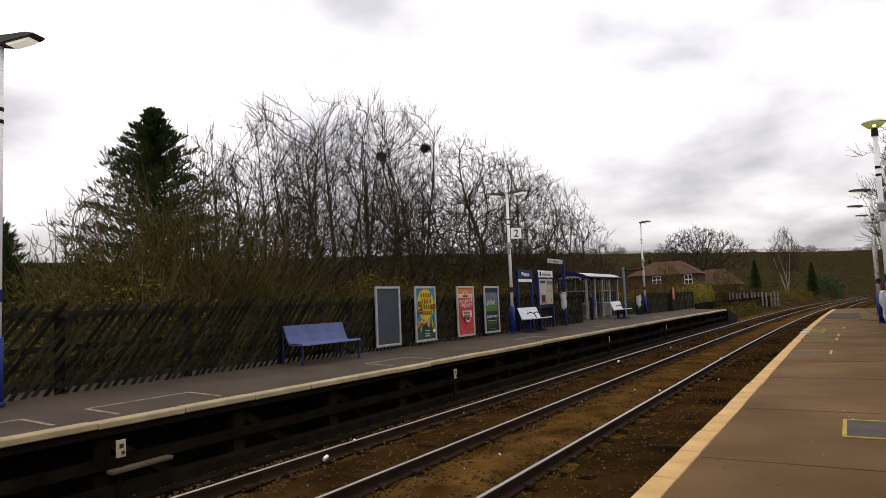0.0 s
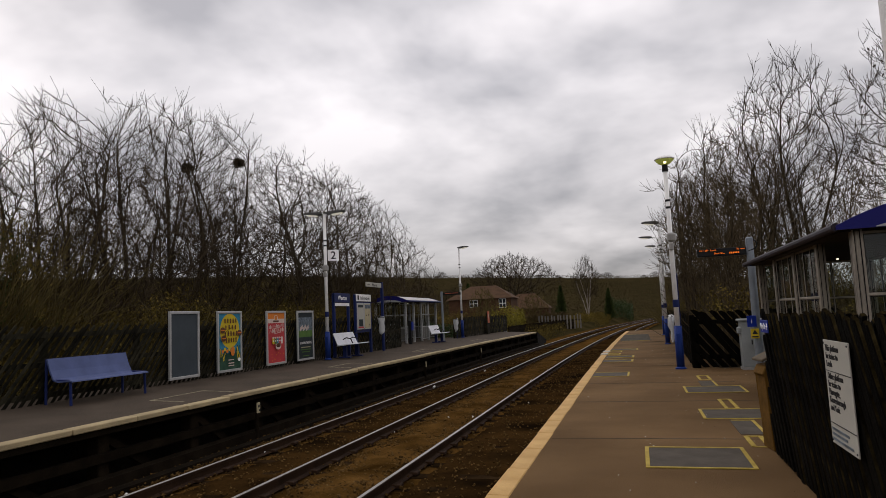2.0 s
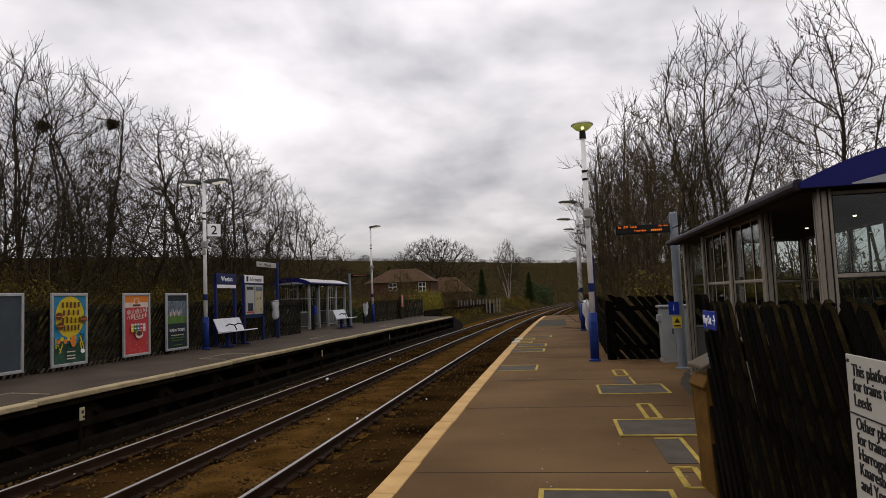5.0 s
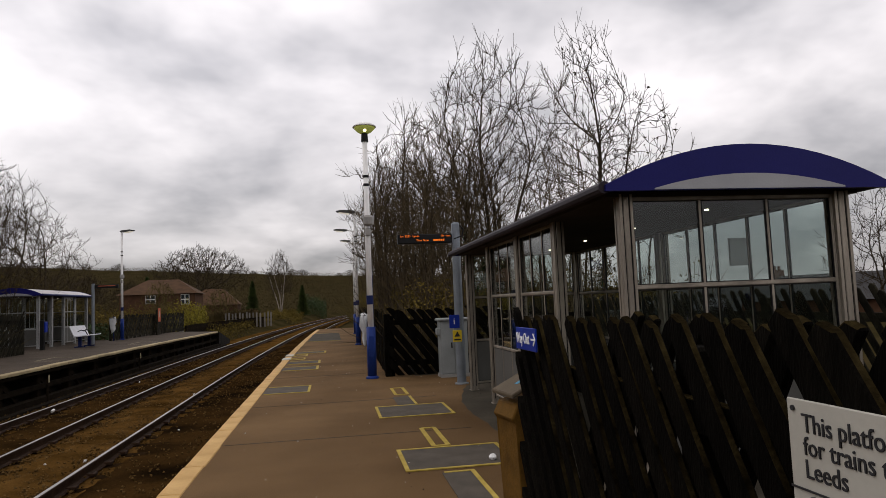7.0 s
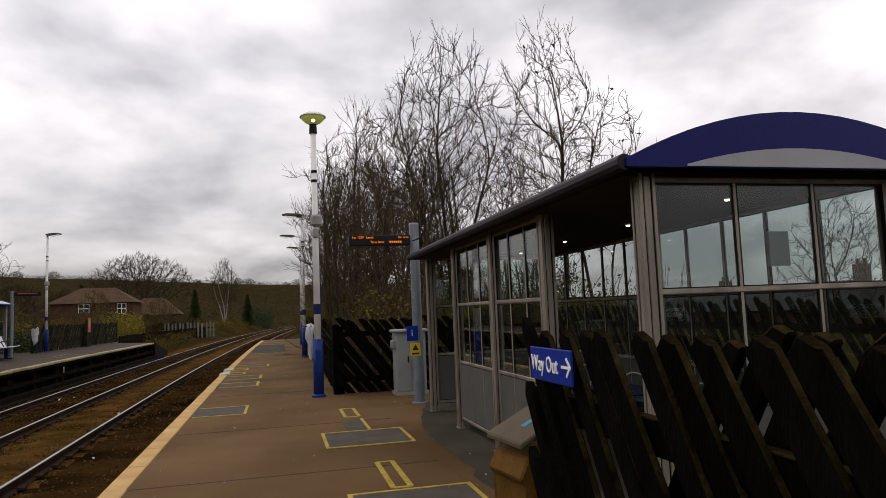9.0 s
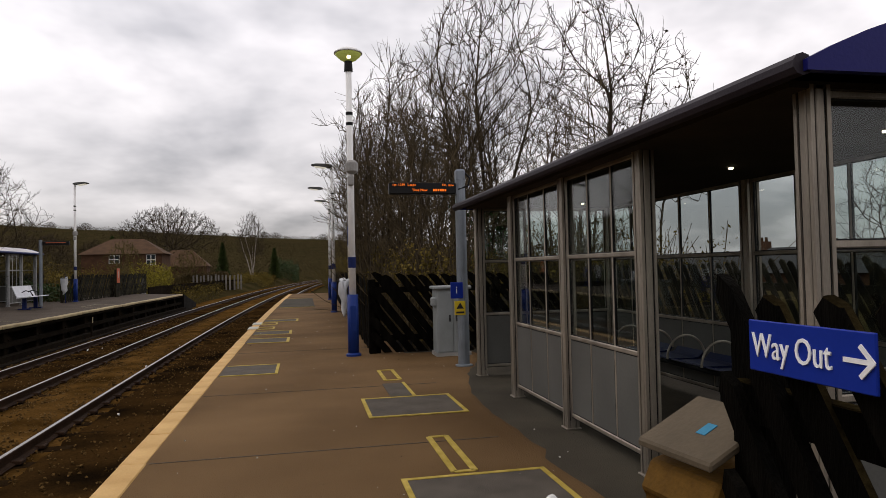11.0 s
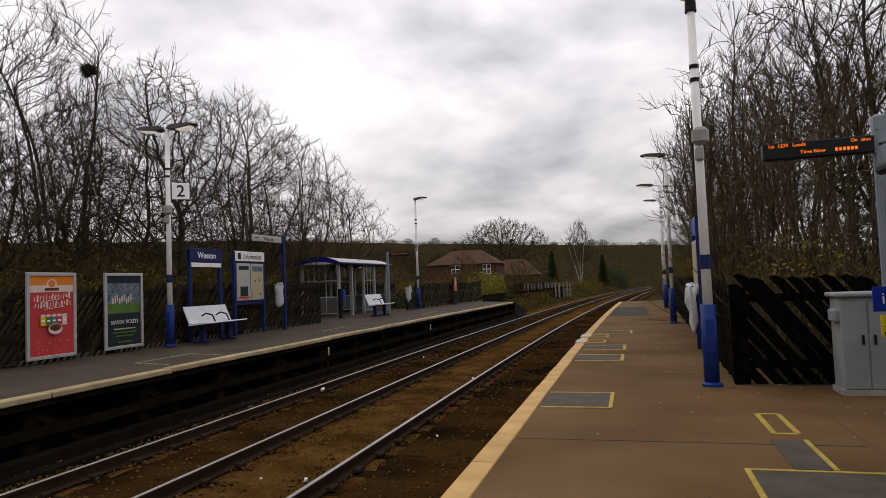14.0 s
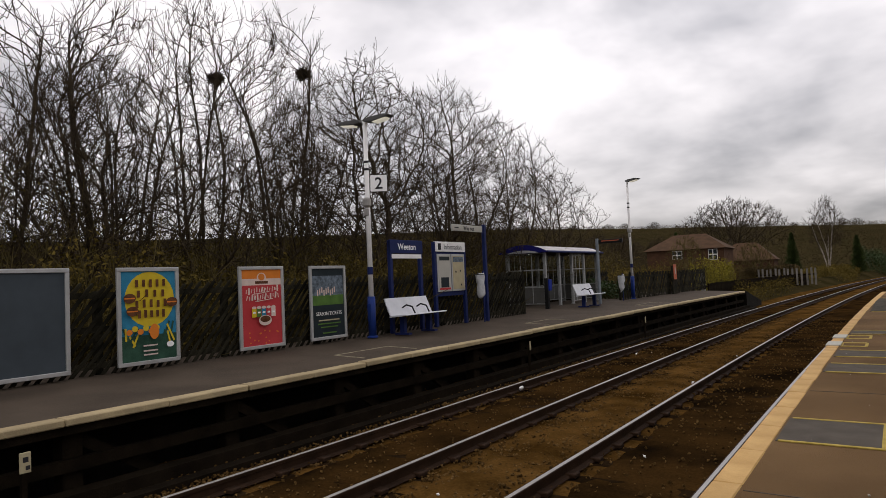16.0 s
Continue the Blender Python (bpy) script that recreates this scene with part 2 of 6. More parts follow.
    pbrown=mat("brown_print", (0.11, 0.045, 0.02), 0.45, var=0.3, scale=9, bump=0.02),
    ppink=mat("pale_print", (0.66, 0.52, 0.46), 0.45, var=0.1, bump=0.02),
    pgrey=mat("stadium_print", (0.12, 0.15, 0.18), 0.45, var=0.5, scale=16, bump=0.02),
    pgrass=mat("pitch_print", (0.08, 0.16, 0.035), 0.45, var=0.2, scale=6, bump=0.02),
    pdark=mat("dark_print", (0.018, 0.026, 0.03), 0.45, var=0.15, bump=0.02),
    tan_print=mat("timetable_print", (0.44, 0.38, 0.24), 0.5, var=0.08, bump=0.02),
    warn=mat("warning_yellow", (0.65, 0.47, 0.03), 0.45, var=0.06, bump=0.02),
    red_sign=mat("faded_red_sign", (0.45, 0.12, 0.06), 0.5, var=0.1, bump=0.02),
    led=mat("led_amber", (1.0, 0.20, 0.015), 0.5, var=0.02, bump=0, emit=0.65),
    bulb=mat("lamp_glow", (1.0, 0.86, 0.42), 0.4, var=0.02, bump=0, emit=3.0),
    bowl=mat("lamp_bowl_green", (0.40, 0.44, 0.10), 0.25, var=0.1, bump=0, emit=0.28),
    lens=mat("lamp_lens_pale", (0.75, 0.72, 0.6), 0.3, var=0.05, bump=0, emit=0.5),
    lamp_grey=mat("lamp_housing", (0.10, 0.10, 0.095), 0.5, var=0.15, bump=0.05),
    downlight=mat("downlight_glow", (1.0, 0.9, 0.65), 0.5, bump=0, emit=4.0),
    seat_blue=mat("seat_blue", (0.008, 0.013, 0.045), 0.4, var=0.1, bump=0.05),
)
M["glass"] = glass_mat("shelter_glass", (0.84, 0.88, 0.87))
M["far_glass"] = glass_mat("far_shelter_glass", (0.93, 0.95, 0.945))


# ---- mesh helpers ----
def box(bm, c, s, rot=None, bev=0.0):
    """A box with centre c and size s, turned by rot (a Matrix or degrees about z)."""
    v = bmesh.ops.create_cube(bm, size=1.0)["verts"]
    m = Matrix.Diagonal((*s, 1))
    if rot is not None:
        m = (rot if isinstance(rot, Matrix) else pose(0, 0, 0, 0, 0, rot)) @ m
    bmesh.ops.transform(bm, matrix=Matrix.Translation(c) @ m, verts=v)
    if bev:
        es = list({e for q in v for e in q.link_edges})
        bmesh.ops.bevel(bm, geom=es, offset=bev, segments=1, affect="EDGES")


def tube(bm, p0, p1, r0, r1=None, seg=12, caps=True):
    p0, p1 = Vector(p0), Vector(p1)
    d = p1 - p0
    v = bmesh.ops.create_cone(bm, cap_ends=caps, segments=seg, radius1=r0, radius2=r0 if r1 is None else r1, depth=d.length)["verts"]
    bmesh.ops.transform(bm, matrix=Matrix.Translation((p0 + p1) / 2) @ d.to_track_quat("Z", "Y").to_matrix().to_4x4(), verts=v)


def bent(bm, pts, r, seg=8):
    for a, b in zip(pts, pts[1:]):
        tube(bm, a, b, r, seg=seg)


def prism(bm, prof, y0, y1, axis="y"):
    """A closed outline of (u, z) pairs drawn out along y (u is x) or along x (u is y)."""
    f = (lambda u, z, w: (u, w, z)) if axis == "y" else (lambda u, z, w: (w, u, z))
    a = [bm.verts.new(f(u, z, y0)) for u, z in prof]
    b = [bm.verts.new(f(u, z, y1)) for u, z in prof]
    n = len(prof)
    for i in range(n):
        bm.faces.new((a[i], a[(i + 1) % n], b[(i + 1) % n], b[i]))
    bm.faces.new(a[::-1]); bm.faces.new(b)


def lathe(bm, prof, c, seg=20):
    """Rings of (radius, z) about the upright line through c."""
    rings = [[bm.verts.new((c[0] + r * math.cos(2 * math.pi * k / seg), c[1] + r * math.sin(2 * math.pi * k / seg), c[2] + z)) for k in range(seg)] for r, z in prof]
    for a, b in zip(rings, rings[1:]):
        for k in range(seg):
            bm.faces.new((a[k], a[(k + 1) % seg], b[(k + 1) % seg], b[k]))
    bm.faces.new(rings[0][::-1]); bm.faces.new(rings[-1])


def finish(bm, name, material, smooth=False):
    bmesh.ops.recalc_face_normals(bm, faces=bm.faces)
    me = bpy.data.meshes.new(name)
    bm.to_mesh(me); bm.free()
    me.materials.append(material)
    if smooth:
        for p in me.polygons:
            p.use_smooth = True
    return me


def part(name, bm, material, parent, label="", smooth=False):
    ob = new(name, finish(bm, name, material, smooth))
    ob.parent = parent
    if label:
        ob["label"] = label
    return ob


def pieces(name, mesh, parent, poses):
    for m in poses:
        ob = new(name, mesh)
        ob.parent = parent
        ob.matrix_basis = m


def thing(name, label, category, m=None, group="", kind=""):
    ob = new(name)
    ob.matrix_basis = m if m is not None else Matrix()
    ob.empty_display_size = 0.2
    return tagged(ob, label, category, group, kind)


def solid(name, bm, material, label="", category="", kind="", smooth=False, group=""):
    return tagged(new(name, finish(bm, name, material, smooth)), label, category, group, kind)


def boxpart(name, c, s, material, parent, label="", rot=None, bev=0.0):
    bm = bmesh.new(); box(bm, c, s, rot, bev)
    return part(name, bm, material, parent, label)


def words(name, body, size, m, material, parent, align="LEFT", squeeze=1.0, thick=0.0015, fat=0.0):
    cu = bpy.data.curves.new(name, "FONT")
    cu.body, cu.size, cu.align_x, cu.extrude = body, size, align, thick
    cu.resolution_u = 3
    cu.offset = fat * size
    ob = bpy.data.objects.new(name, cu)
    scene.collection.objects.link(ob)
    bpy.context.view_layer.update()
    me = bpy.data.meshes.new_from_object(ob.evaluated_get(bpy.context.evaluated_depsgraph_get()))
    bpy.data.objects.remove(ob); bpy.data.curves.remove(cu)
    me.materials.clear(); me.materials.append(material)
    t = new(name, me)
    t.parent = parent
    t.matrix_basis = m @ Matrix.Diagonal((squeeze, 1, 1, 1))
    return t


# ---- ground, track and platforms ----
def bend(y):
    """How far the line has curved towards +x at y."""
    return 0.00055 * max(0.0, y - 20) ** 2 if y < 160 else 10.78 + 0.154 * (y - 160)


def smooth(a, b, v):
    t = min(1.0, max(0.0, (v - a) / (b - a)))
    return t * t * (3 - 2 * t)


def ground_z(x, y):
    b = bend(y)
    z = -0.98 + 0.75 * smooth(-7.6, -9.2, x - b) + 0.75 * smooth(3.5, 6.5, x - b)
    far = math.hypot(x, y)
    crest = (19.9 - 0.055 * min(60.0, max(-200.0, x))) * (1 - 0.65 * smooth(30, 140, x))
    z += crest * smooth(150, 425, far)
    if far > 60:
        z += 0.7 * noise.noise((x * 0.03, y * 0.03, 0)) * smooth(60, 120, far) * smooth(4, 25, abs(x - b + 3))
    return z


bm = bmesh.new()
xs = sorted({round(s * (0.5 + i * 1.2 if i < 22 else 27 * 1.155 ** (i - 22)), 2) for i in range(52) for s in (-1, 1)} | {-9.2, -7.6, 3.5, 6.5})
ys = [-1800, -900, -450, -220, -110, -50, -25] + [-12 + 4 * i for i in range(40)] + [152 + 12 * i for i in range(30)] + [520, 600, 750, 1000, 1400, 2000]
grid = [[bm.verts.new((x, y, ground_z(x, y))) for x in xs] for y in ys]
for a, b in zip(grid, grid[1:]):
    for i in range(len(xs) - 1):
        bm.faces.new((a[i], a[i + 1], b[i + 1], b[i]))
solid("ground", bm, M["ground"], "rough brown winter grass and distant fields", "ground", "structure", True)

Y0, Y1 = -14.0, 220.0
STEPS = [Y0 + 1.0 * i for i in range(75)] + [62 + 4 * i for i in range(1, 40)]


def ribbon(bm, prof, ys, closed=False):
    """An open or closed cross-section of (x, z) swept along the line."""
    rows = [[bm.verts.new((u + bend(y), y, z)) for u, z in prof] for y in ys]
    n = len(prof)
    for a, b in zip(rows, rows[1:]):
        for i in range(n if closed else n - 1):
            bm.faces.new((a[i], a[(i + 1) % n], b[(i + 1) % n], b[i]))
    if closed:
        bm.faces.new(rows[0][::-1]); bm.faces.new(rows[-1])


RAILS = (-0.56, -2.065, -3.625, -5.13)
RZ = -0.66
rnd = random.Random(3)
# ballast bed, uneven, with the dark oily four-foot of each track
bm = bmesh.new()
cols = [-7.2 + 0.16 * i for i in range(47)]
by = [-6 + 0.22 * i for i in range(230)] + [45 + 2.5 * i for i in range(70)]
rows = []
for y in by:
    row = []
    for u in cols:
        z = -0.845 + 0.03 * noise.noise((u * 2.2, y * 2.2, 0)) + 0.018 * noise.noise((u * 8, y * 8, 3))
        z += 0.06 * math.exp(-((u + 2.85) / 0.5) ** 2) - 0.05 * smooth(-5.6, -7.0, u)
        row.append(bm.verts.new((u + bend(y), y, z)))
    rows.append(row)
for a, b in zip(rows, rows[1:]):
    for i in range(len(cols) - 1):
        bm.faces.new((a[i], a[i + 1], b[i + 1], b[i]))
solid("ballast", bm, M["ballast"], "brown rust-stained track ballast", "ballast", "structure", True)
bm = bmesh.new()
for x0, x1 in ((-1.95, -0.2), (-5.0, -3.75)):
    rws = []
    us = [x0 + (x1 - x0) * i / 9 for i in range(10)]
    for y in by:
        rws.append([bm.verts.new((u + bend(y), y, -0.822 + 0.03 * noise.noise((u * 2.2, y * 2.2, 0)) + 0.02 * noise.noise((u * 9, y * 9, 7)) - (0.05 if i in (0, 9) else 0))) for i, u in enumerate(us)])
    for a, b in zip(rws, rws[1:]):
        for i in range(9):
            bm.faces.new((a[i], a[i + 1], b[i + 1], b[i]))
solid("track_bed", bm, M["oily"], "dark oily dirt between the running rails", "ballast", "structure", True)


def stones(name, n, region, size, material, seed, label):
    r = random.Random(seed)
    v, f = [], []
    shape = ((1, 0, 0), (0, 1, 0), (-1, 0, 0), (0, -1, 0), (0, 0, 0.8), (0, 0, -0.5))
    tri = ((0, 1, 4), (1, 2, 4), (2, 3, 4), (3, 0, 4), (1, 0, 5), (2, 1, 5), (3, 2, 5), (0, 3, 5))
    for _ in range(n):
        u, y, z = region(r)
        s = size * r.uniform(0.5, 1.4)
        q = Euler((r.uniform(-1, 1), r.uniform(-1, 1), r.uniform(0, 6.3))).to_matrix()
        k = len(v)
        for c in shape:
            p = q @ Vector((c[0] * s, c[1] * s * r.uniform(0.6, 1), c[2] * s))
            v.append((u + bend(y) + p.x, y + p.y, z + p.z))
        f += [tuple(k + i for i in t) for t in tri]
    me = bpy.data.meshes.new(name)
    me.from_pydata(v, [], f)
    me.materials.append(material)
    return tagged(new(name, me), label, "stones", kind="stuff")


stones("ballast_stones", 34000, lambda r: (r.choice((r.gauss(-2.85, 0.36), r.gauss(-5.75, 0.35), r.uniform(-6.4, -0.3))), 2 + 40 * r.random() ** 1.3, -0.81 + r.uniform(-0.02, 0.02)), 0.024, M["stone"], 5, "loose brown ballast stones between the tracks")
stones("litter_flecks", 16, lambda r: (r.uniform(-5.6, -1.0), r.uniform(6, 30), -0.775), 0.028, M["white"], 9, "pale flecks of litter on the ballast")

for k, (a, b) in enumerate(((RAILS[1], RAILS[0]), (RAILS[3], RAILS[2]))):
    track = thing("railway_track", ("near" if k == 0 else "further") + " railway track with rusty rails on dark sleepers", "railway track", group="running lines")
    for x in (a, b):
        bm = bmesh.new()
        ribbon(bm, [(x - 0.07, RZ - 0.15), (x + 0.07, RZ - 0.15), (x + 0.055, RZ - 0.13), (x + 0.012, RZ - 0.12), (x + 0.012, RZ - 0.045), (x + 0.036, RZ - 0.035), (x + 0.036, RZ - 0.004), (x - 0.036, RZ - 0.004), (x - 0.036, RZ - 0.035), (x - 0.012, RZ - 0.045), (x - 0.012, RZ - 0.12), (x - 0.055, RZ - 0.13)], STEPS, True)
        rail = part("rail", bm, M["rust"], track)
        bm = bmesh.new()
        ribbon(bm, [(x - 0.024, RZ - 0.003), (x - 0.02, RZ + 0.001), (x + 0.02, RZ + 0.001), (x + 0.024, RZ - 0.003)], STEPS)
        part("railhead", bm, M["railtop"], rail, "polished running surface")
    bm = bmesh.new()
    box(bm, (0, 0, 0), (2.5, 0.25, 0.12), bev=0.015)
    sl = finish(bm, "sleeper", M["sleeper"])
    mid = (a + b) / 2
    pieces("sleeper", sl, track, [pose(mid + bend(y) + rnd.uniform(-0.03, 0.03), y, -0.889 + rnd.uniform(-0.012, 0.008), 0, 0, -0.06 * max(0, y - 20) + rnd.uniform(-1, 1)) for y in (-5 + 0.7 * i for i in range(120))])
    bm = bmesh.new()
    box(bm, (0, 0, 0), (0.26, 0.15, 0.05), bev=0.01)
    ch = finish(bm, "rail_chair", M["rust"])
    pieces("rail_chair", ch, track, [pose(x + bend(y), y, -0.795) for y in (-5 + 0.7 * i for i in range(70)) for x in (a, b)])

# near platform
ZF = 0.10                     # the far platform's edge stands a little higher
bm = bmesh.new()
py = [-14 + 2 * i for i in range(32)]
ribbon(bm, [(0.17, -0.10), (2.86, -0.10), (2.86, 0.0), (0.17, 0.0)], py, True)
solid("platform_near", bm, M["tarmac"], "brown tarmac platform surface", "platform", "structure")
bm = bmesh.new()
ribbon(bm, [(2.86, -0.10), (9.0, -0.10), (9.0, 0.0), (2.86, 0.0)], [-14, 0, 10, 16.7, 18.7], True)
solid("platform_forecourt", bm, M["asphalt"], "dark grey asphalt beside the shelter", "platform", "structure")
# brick face, its colour darkened to stand for the shade under the edge
bm = bmesh.new()
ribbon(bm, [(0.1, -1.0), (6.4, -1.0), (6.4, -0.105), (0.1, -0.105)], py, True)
solid("platform_wall_near", bm, M["underside"], "brick face below the platform edge, coloured near-black for shade", "wall", "structure")
bm = bmesh.new()
y_end = py[-1]
prism(bm, [(y_end, 0.0), (y_end + 7, -0.8), (y_end + 7, -1.0), (y_end, -1.0)], 0.2 + bend(y_end), 3.0 + bend(y_end), axis="x")
solid("platform_ramp_near", bm, M["asphalt"], "dark ramp at the end of the platform", "ramp", "structure")
edge = thing("platform_edge_near", "yellow painted edge slabs along the platform", "platform edge", kind="structure")
bm = bmesh.new()
box(bm, (0.085, 0, -0.04), (0.185, 0.892, 0.09), bev=0.008)
slab = finish(bm, "edge_slab", M["yellow"])
pieces("edge_slab", slab, edge, [pose(bend(y) + rnd.uniform(-0.006, 0.006), y, rnd.uniform(-0.002, 0.003) + 0.001, 0, 0, -0.063 * max(0, y - 20) + rnd.uniform(-0.2, 0.2)) for y in (-13.4 + 0.9 * i for i in range(68))])

# painted covers and bars on the near platform
def cover(x0, x1, y0, y1, left=True, right=True, near=True, far=True, fill="patch", w=0.036):
    cx, cy = (x0 + x1) / 2, (y0 + y1) / 2
    c = thing("access_cover", "grey tarmac cover patch outlined in yellow paint", "cover", pose(cx + bend(cy), cy, 0), group="covers on the platform")
    hx, hy = (x1 - x0) / 2, (y1 - y0) / 2
    boxpart("infill", (0, 0, 0.002), (2 * hx, 2 * hy, 0.008), M[fill], c)
    for ok, p, s in ((left, (-hx, 0), (w, 2 * hy + w)), (right, (hx, 0), (w, 2 * hy + w)), (near, (0, -hy), (2 * hx - w, w)), (far, (0, hy), (2 * hx - w, w))):
        if ok:
            boxpart("painted_border", (p[0], p[1], 0.006), (*s, 0.008), M["line"], c)


cover(1.2, 2.07, 8.79, 9.67)
cover(1.91, 2.84, 11.47, 12.27)
cover(1.88, 2.78, 14.13, 15.01)
cover(0.19, 0.92, 17.13, 18.04, left=False, w=0.04)
cover(0.2, 0.97, 21.1, 21.95, left=False, w=0.055)
cover(0.2, 0.98, 22.75, 23.6, left=False, w=0.055)
cover(0.2, 1.07, 26.4, 27.2, left=False, w=0.055)
cover(0.2, 1.5, 33.2, 41.0, left=False, right=False, fill="asphalt", w=0.07)
cover(2.17, 2.42, 10.42, 11.33, left=False, near=False)
cover(2.18, 2.43, 15.06, 15.88, left=False, far=False, near=False)
for x0, x1, y0, y1 in ((2.26, 2.40, 12.36, 13.3), (2.25, 2.43, 16.12, 16.93), (0.2, 0.56, 24.2, 24.75), (0.2, 0.57, 25.5, 26.1), (2.2, 2.34, 9.75, 10.3)):
    c = thing("painted_marking", "narrow yellow painted loop on the platform", "marking", pose((x0 + x1) / 2 + bend(y0), (y0 + y1) / 2, 0), group="painted loops")
    hx, hy = (x1 - x0) / 2, (y1 - y0) / 2
    for p, s in (((-hx, 0), (0.045, 2 * hy)), ((hx, 0), (0.045, 2 * hy)), ((0, -hy), (2 * hx, 0.04 if y0 < 20 else 0.1)), ((0, hy), (2 * hx, 0.04 if y0 < 20 else 0.1))):
        boxpart("painted_bar", (*p, 0.003), (*s, 0.008), M["line"], c)
for y in (24.5, 25.8):
    bm = bmesh.new()
    box(bm, (0.085 + bend(y), y, 0.012), (0.22, 0.6, 0.022), bev=0.003)
    solid("edge_block", bm, M["notice"], "white painted block on the platform edge", "marking")
bm = bmesh.new()
box(bm, (2.66, 11.62, 0.03), (0.07, 0.06, 0.05), 25, bev=0.02)
solid("crumpled_paper", bm, M["white"], "small crumpled white paper on the tarmac", "litter")

for y in (7.6, 10.15, 13.15, 15.75, 19.6):
    bm = bmesh.new(); box(bm, (1.5, y, 0.0015), (2.6, 0.009, 0.005), 0.4)
    solid("tarmac_joint", bm, M["patch"], "thin dark seam across the brown tarmac", "seam", "structure")

# far platform, rising slightly away from its edge
FX = -6.2
fy = [-14 + 2 * i for i in range(33)]
bm = bmesh.new()
ribbon(bm, [(FX - 5.9, 0.0), (FX - 0.22, 0.0), (FX - 0.22, ZF), (FX - 2.65, ZF + 0.1), (FX - 5.9, ZF + 0.1)], fy, True)
solid("platform_far", bm, M["far_tarmac"], "grey tarmac platform across the tracks", "platform", "structure")
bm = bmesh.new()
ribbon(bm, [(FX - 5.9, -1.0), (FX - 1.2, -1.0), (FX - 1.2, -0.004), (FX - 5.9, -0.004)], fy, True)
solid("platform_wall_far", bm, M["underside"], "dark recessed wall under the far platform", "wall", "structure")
yf = fy[-1]
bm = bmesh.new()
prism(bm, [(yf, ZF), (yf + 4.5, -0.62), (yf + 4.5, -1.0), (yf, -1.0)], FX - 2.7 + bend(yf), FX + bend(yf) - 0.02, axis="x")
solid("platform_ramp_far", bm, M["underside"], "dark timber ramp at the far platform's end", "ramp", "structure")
edge = thing("platform_edge_far", "cream painted coping slabs on the far platform", "platform edge", kind="structure")
bm = bmesh.new()
box(bm, (-0.11, 0, -0.04), (0.22, 1.19, 0.08), bev=0.012)
slab = finish(bm, "edge_slab", M["cream"])
pieces("edge_slab", slab, edge, [pose(FX + bend(y) + rnd.uniform(-0.015, 0.015), y, ZF + 0.004 + rnd.uniform(-0.008, 0.008), 0, 0, -0.063 * max(0, y - 20) + rnd.uniform(-0.35, 0.35)) for y in (-13.4 + 1.2 * i for i in range(53))])
for y0, y1 in ((4.6, 6.1), (6.9, 8.5), (12.8, 14.3), (20.0, 21.5), (27.3, 28.8), (36, 38)):
    c = thing("painted_marking", "faint pale painted outline on the far platform", "marking", pose(FX - 0.75 + bend(y0), (y0 + y1) / 2, ZF + 0.024), group="pale outlines")
    h = (y1 - y0) / 2
    for p, s in (((-0.35, 0), (0.04, 2 * h)), ((0, -h), (0.7, 0.05)), ((0, h), (0.7, 0.05))):
        boxpart("painted_bar", (*p, -0.041 * p[0]), (*s, 0.008), M["white_line"], c, rot=pose(0, 0, 0, 0, 2.4, 0))
trestle = thing("trestle", "dark timber trestle carrying the far platform edge", "trestle", kind="structure")
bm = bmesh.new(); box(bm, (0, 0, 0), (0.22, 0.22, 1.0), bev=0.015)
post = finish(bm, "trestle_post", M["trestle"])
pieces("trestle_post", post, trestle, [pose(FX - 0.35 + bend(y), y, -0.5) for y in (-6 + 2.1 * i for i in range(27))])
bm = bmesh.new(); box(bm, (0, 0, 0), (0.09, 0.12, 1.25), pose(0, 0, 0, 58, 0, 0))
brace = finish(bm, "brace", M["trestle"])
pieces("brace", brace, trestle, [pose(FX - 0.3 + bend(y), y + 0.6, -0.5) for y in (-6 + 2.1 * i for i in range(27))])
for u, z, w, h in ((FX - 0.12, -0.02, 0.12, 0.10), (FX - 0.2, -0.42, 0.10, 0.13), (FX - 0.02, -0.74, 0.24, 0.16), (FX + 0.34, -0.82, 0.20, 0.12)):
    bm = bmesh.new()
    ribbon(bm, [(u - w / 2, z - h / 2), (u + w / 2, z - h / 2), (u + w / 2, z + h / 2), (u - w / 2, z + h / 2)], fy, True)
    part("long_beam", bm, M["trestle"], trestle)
for y, w in ((6.59, 0.15), (14.35, 0.13), (25.15, 0.06), (33.4, 0.06)):
    c = thing("marker_post", "small weathered marker plate on a stake at the platform face", "marker", pose(FX + 0.1 + bend(y), y, -0.9), group="white markers")
    boxpart("stake", (0, 0, 0.34), (0.05, 0.05, 0.7), M["trestle"], c)
    boxpart("plate", (0.035, 0, 0.69), (0.02, w * 0.8, 0.2), M["tan_print"], c, "weathered pale plate", bev=0.004)
    if w > 0.1:
        boxpart("printed_bar", (0.047, 0.0, 0.72), (0.006, 0.05, 0.05), M["ink"], c)
        boxpart("printed_bar", (0.047, 0.02, 0.64), (0.006, 0.04, 0.04), M["ink"], c)
bm = bmesh.new(); box(bm, (FX + 0.14, 6.85, -0.45), (0.12, 0.85, 0.05), 4, bev=0.01)
solid("loose_board", bm, M["lid"], "pale weathered board lying along the trestle", "board")
for x, y, a in ((-5.02, 8.95, 20), (-5.03, 22.7, -15)):
    bm = bmesh.new(); box(bm, (x, y, -0.74), (0.05, 0.09, 0.07), pose(0, 0, 0, 20, 35, a), bev=0.012)
    solid("paper_scrap", bm, M["white"], "crumpled white litter against the running rail", "litter")

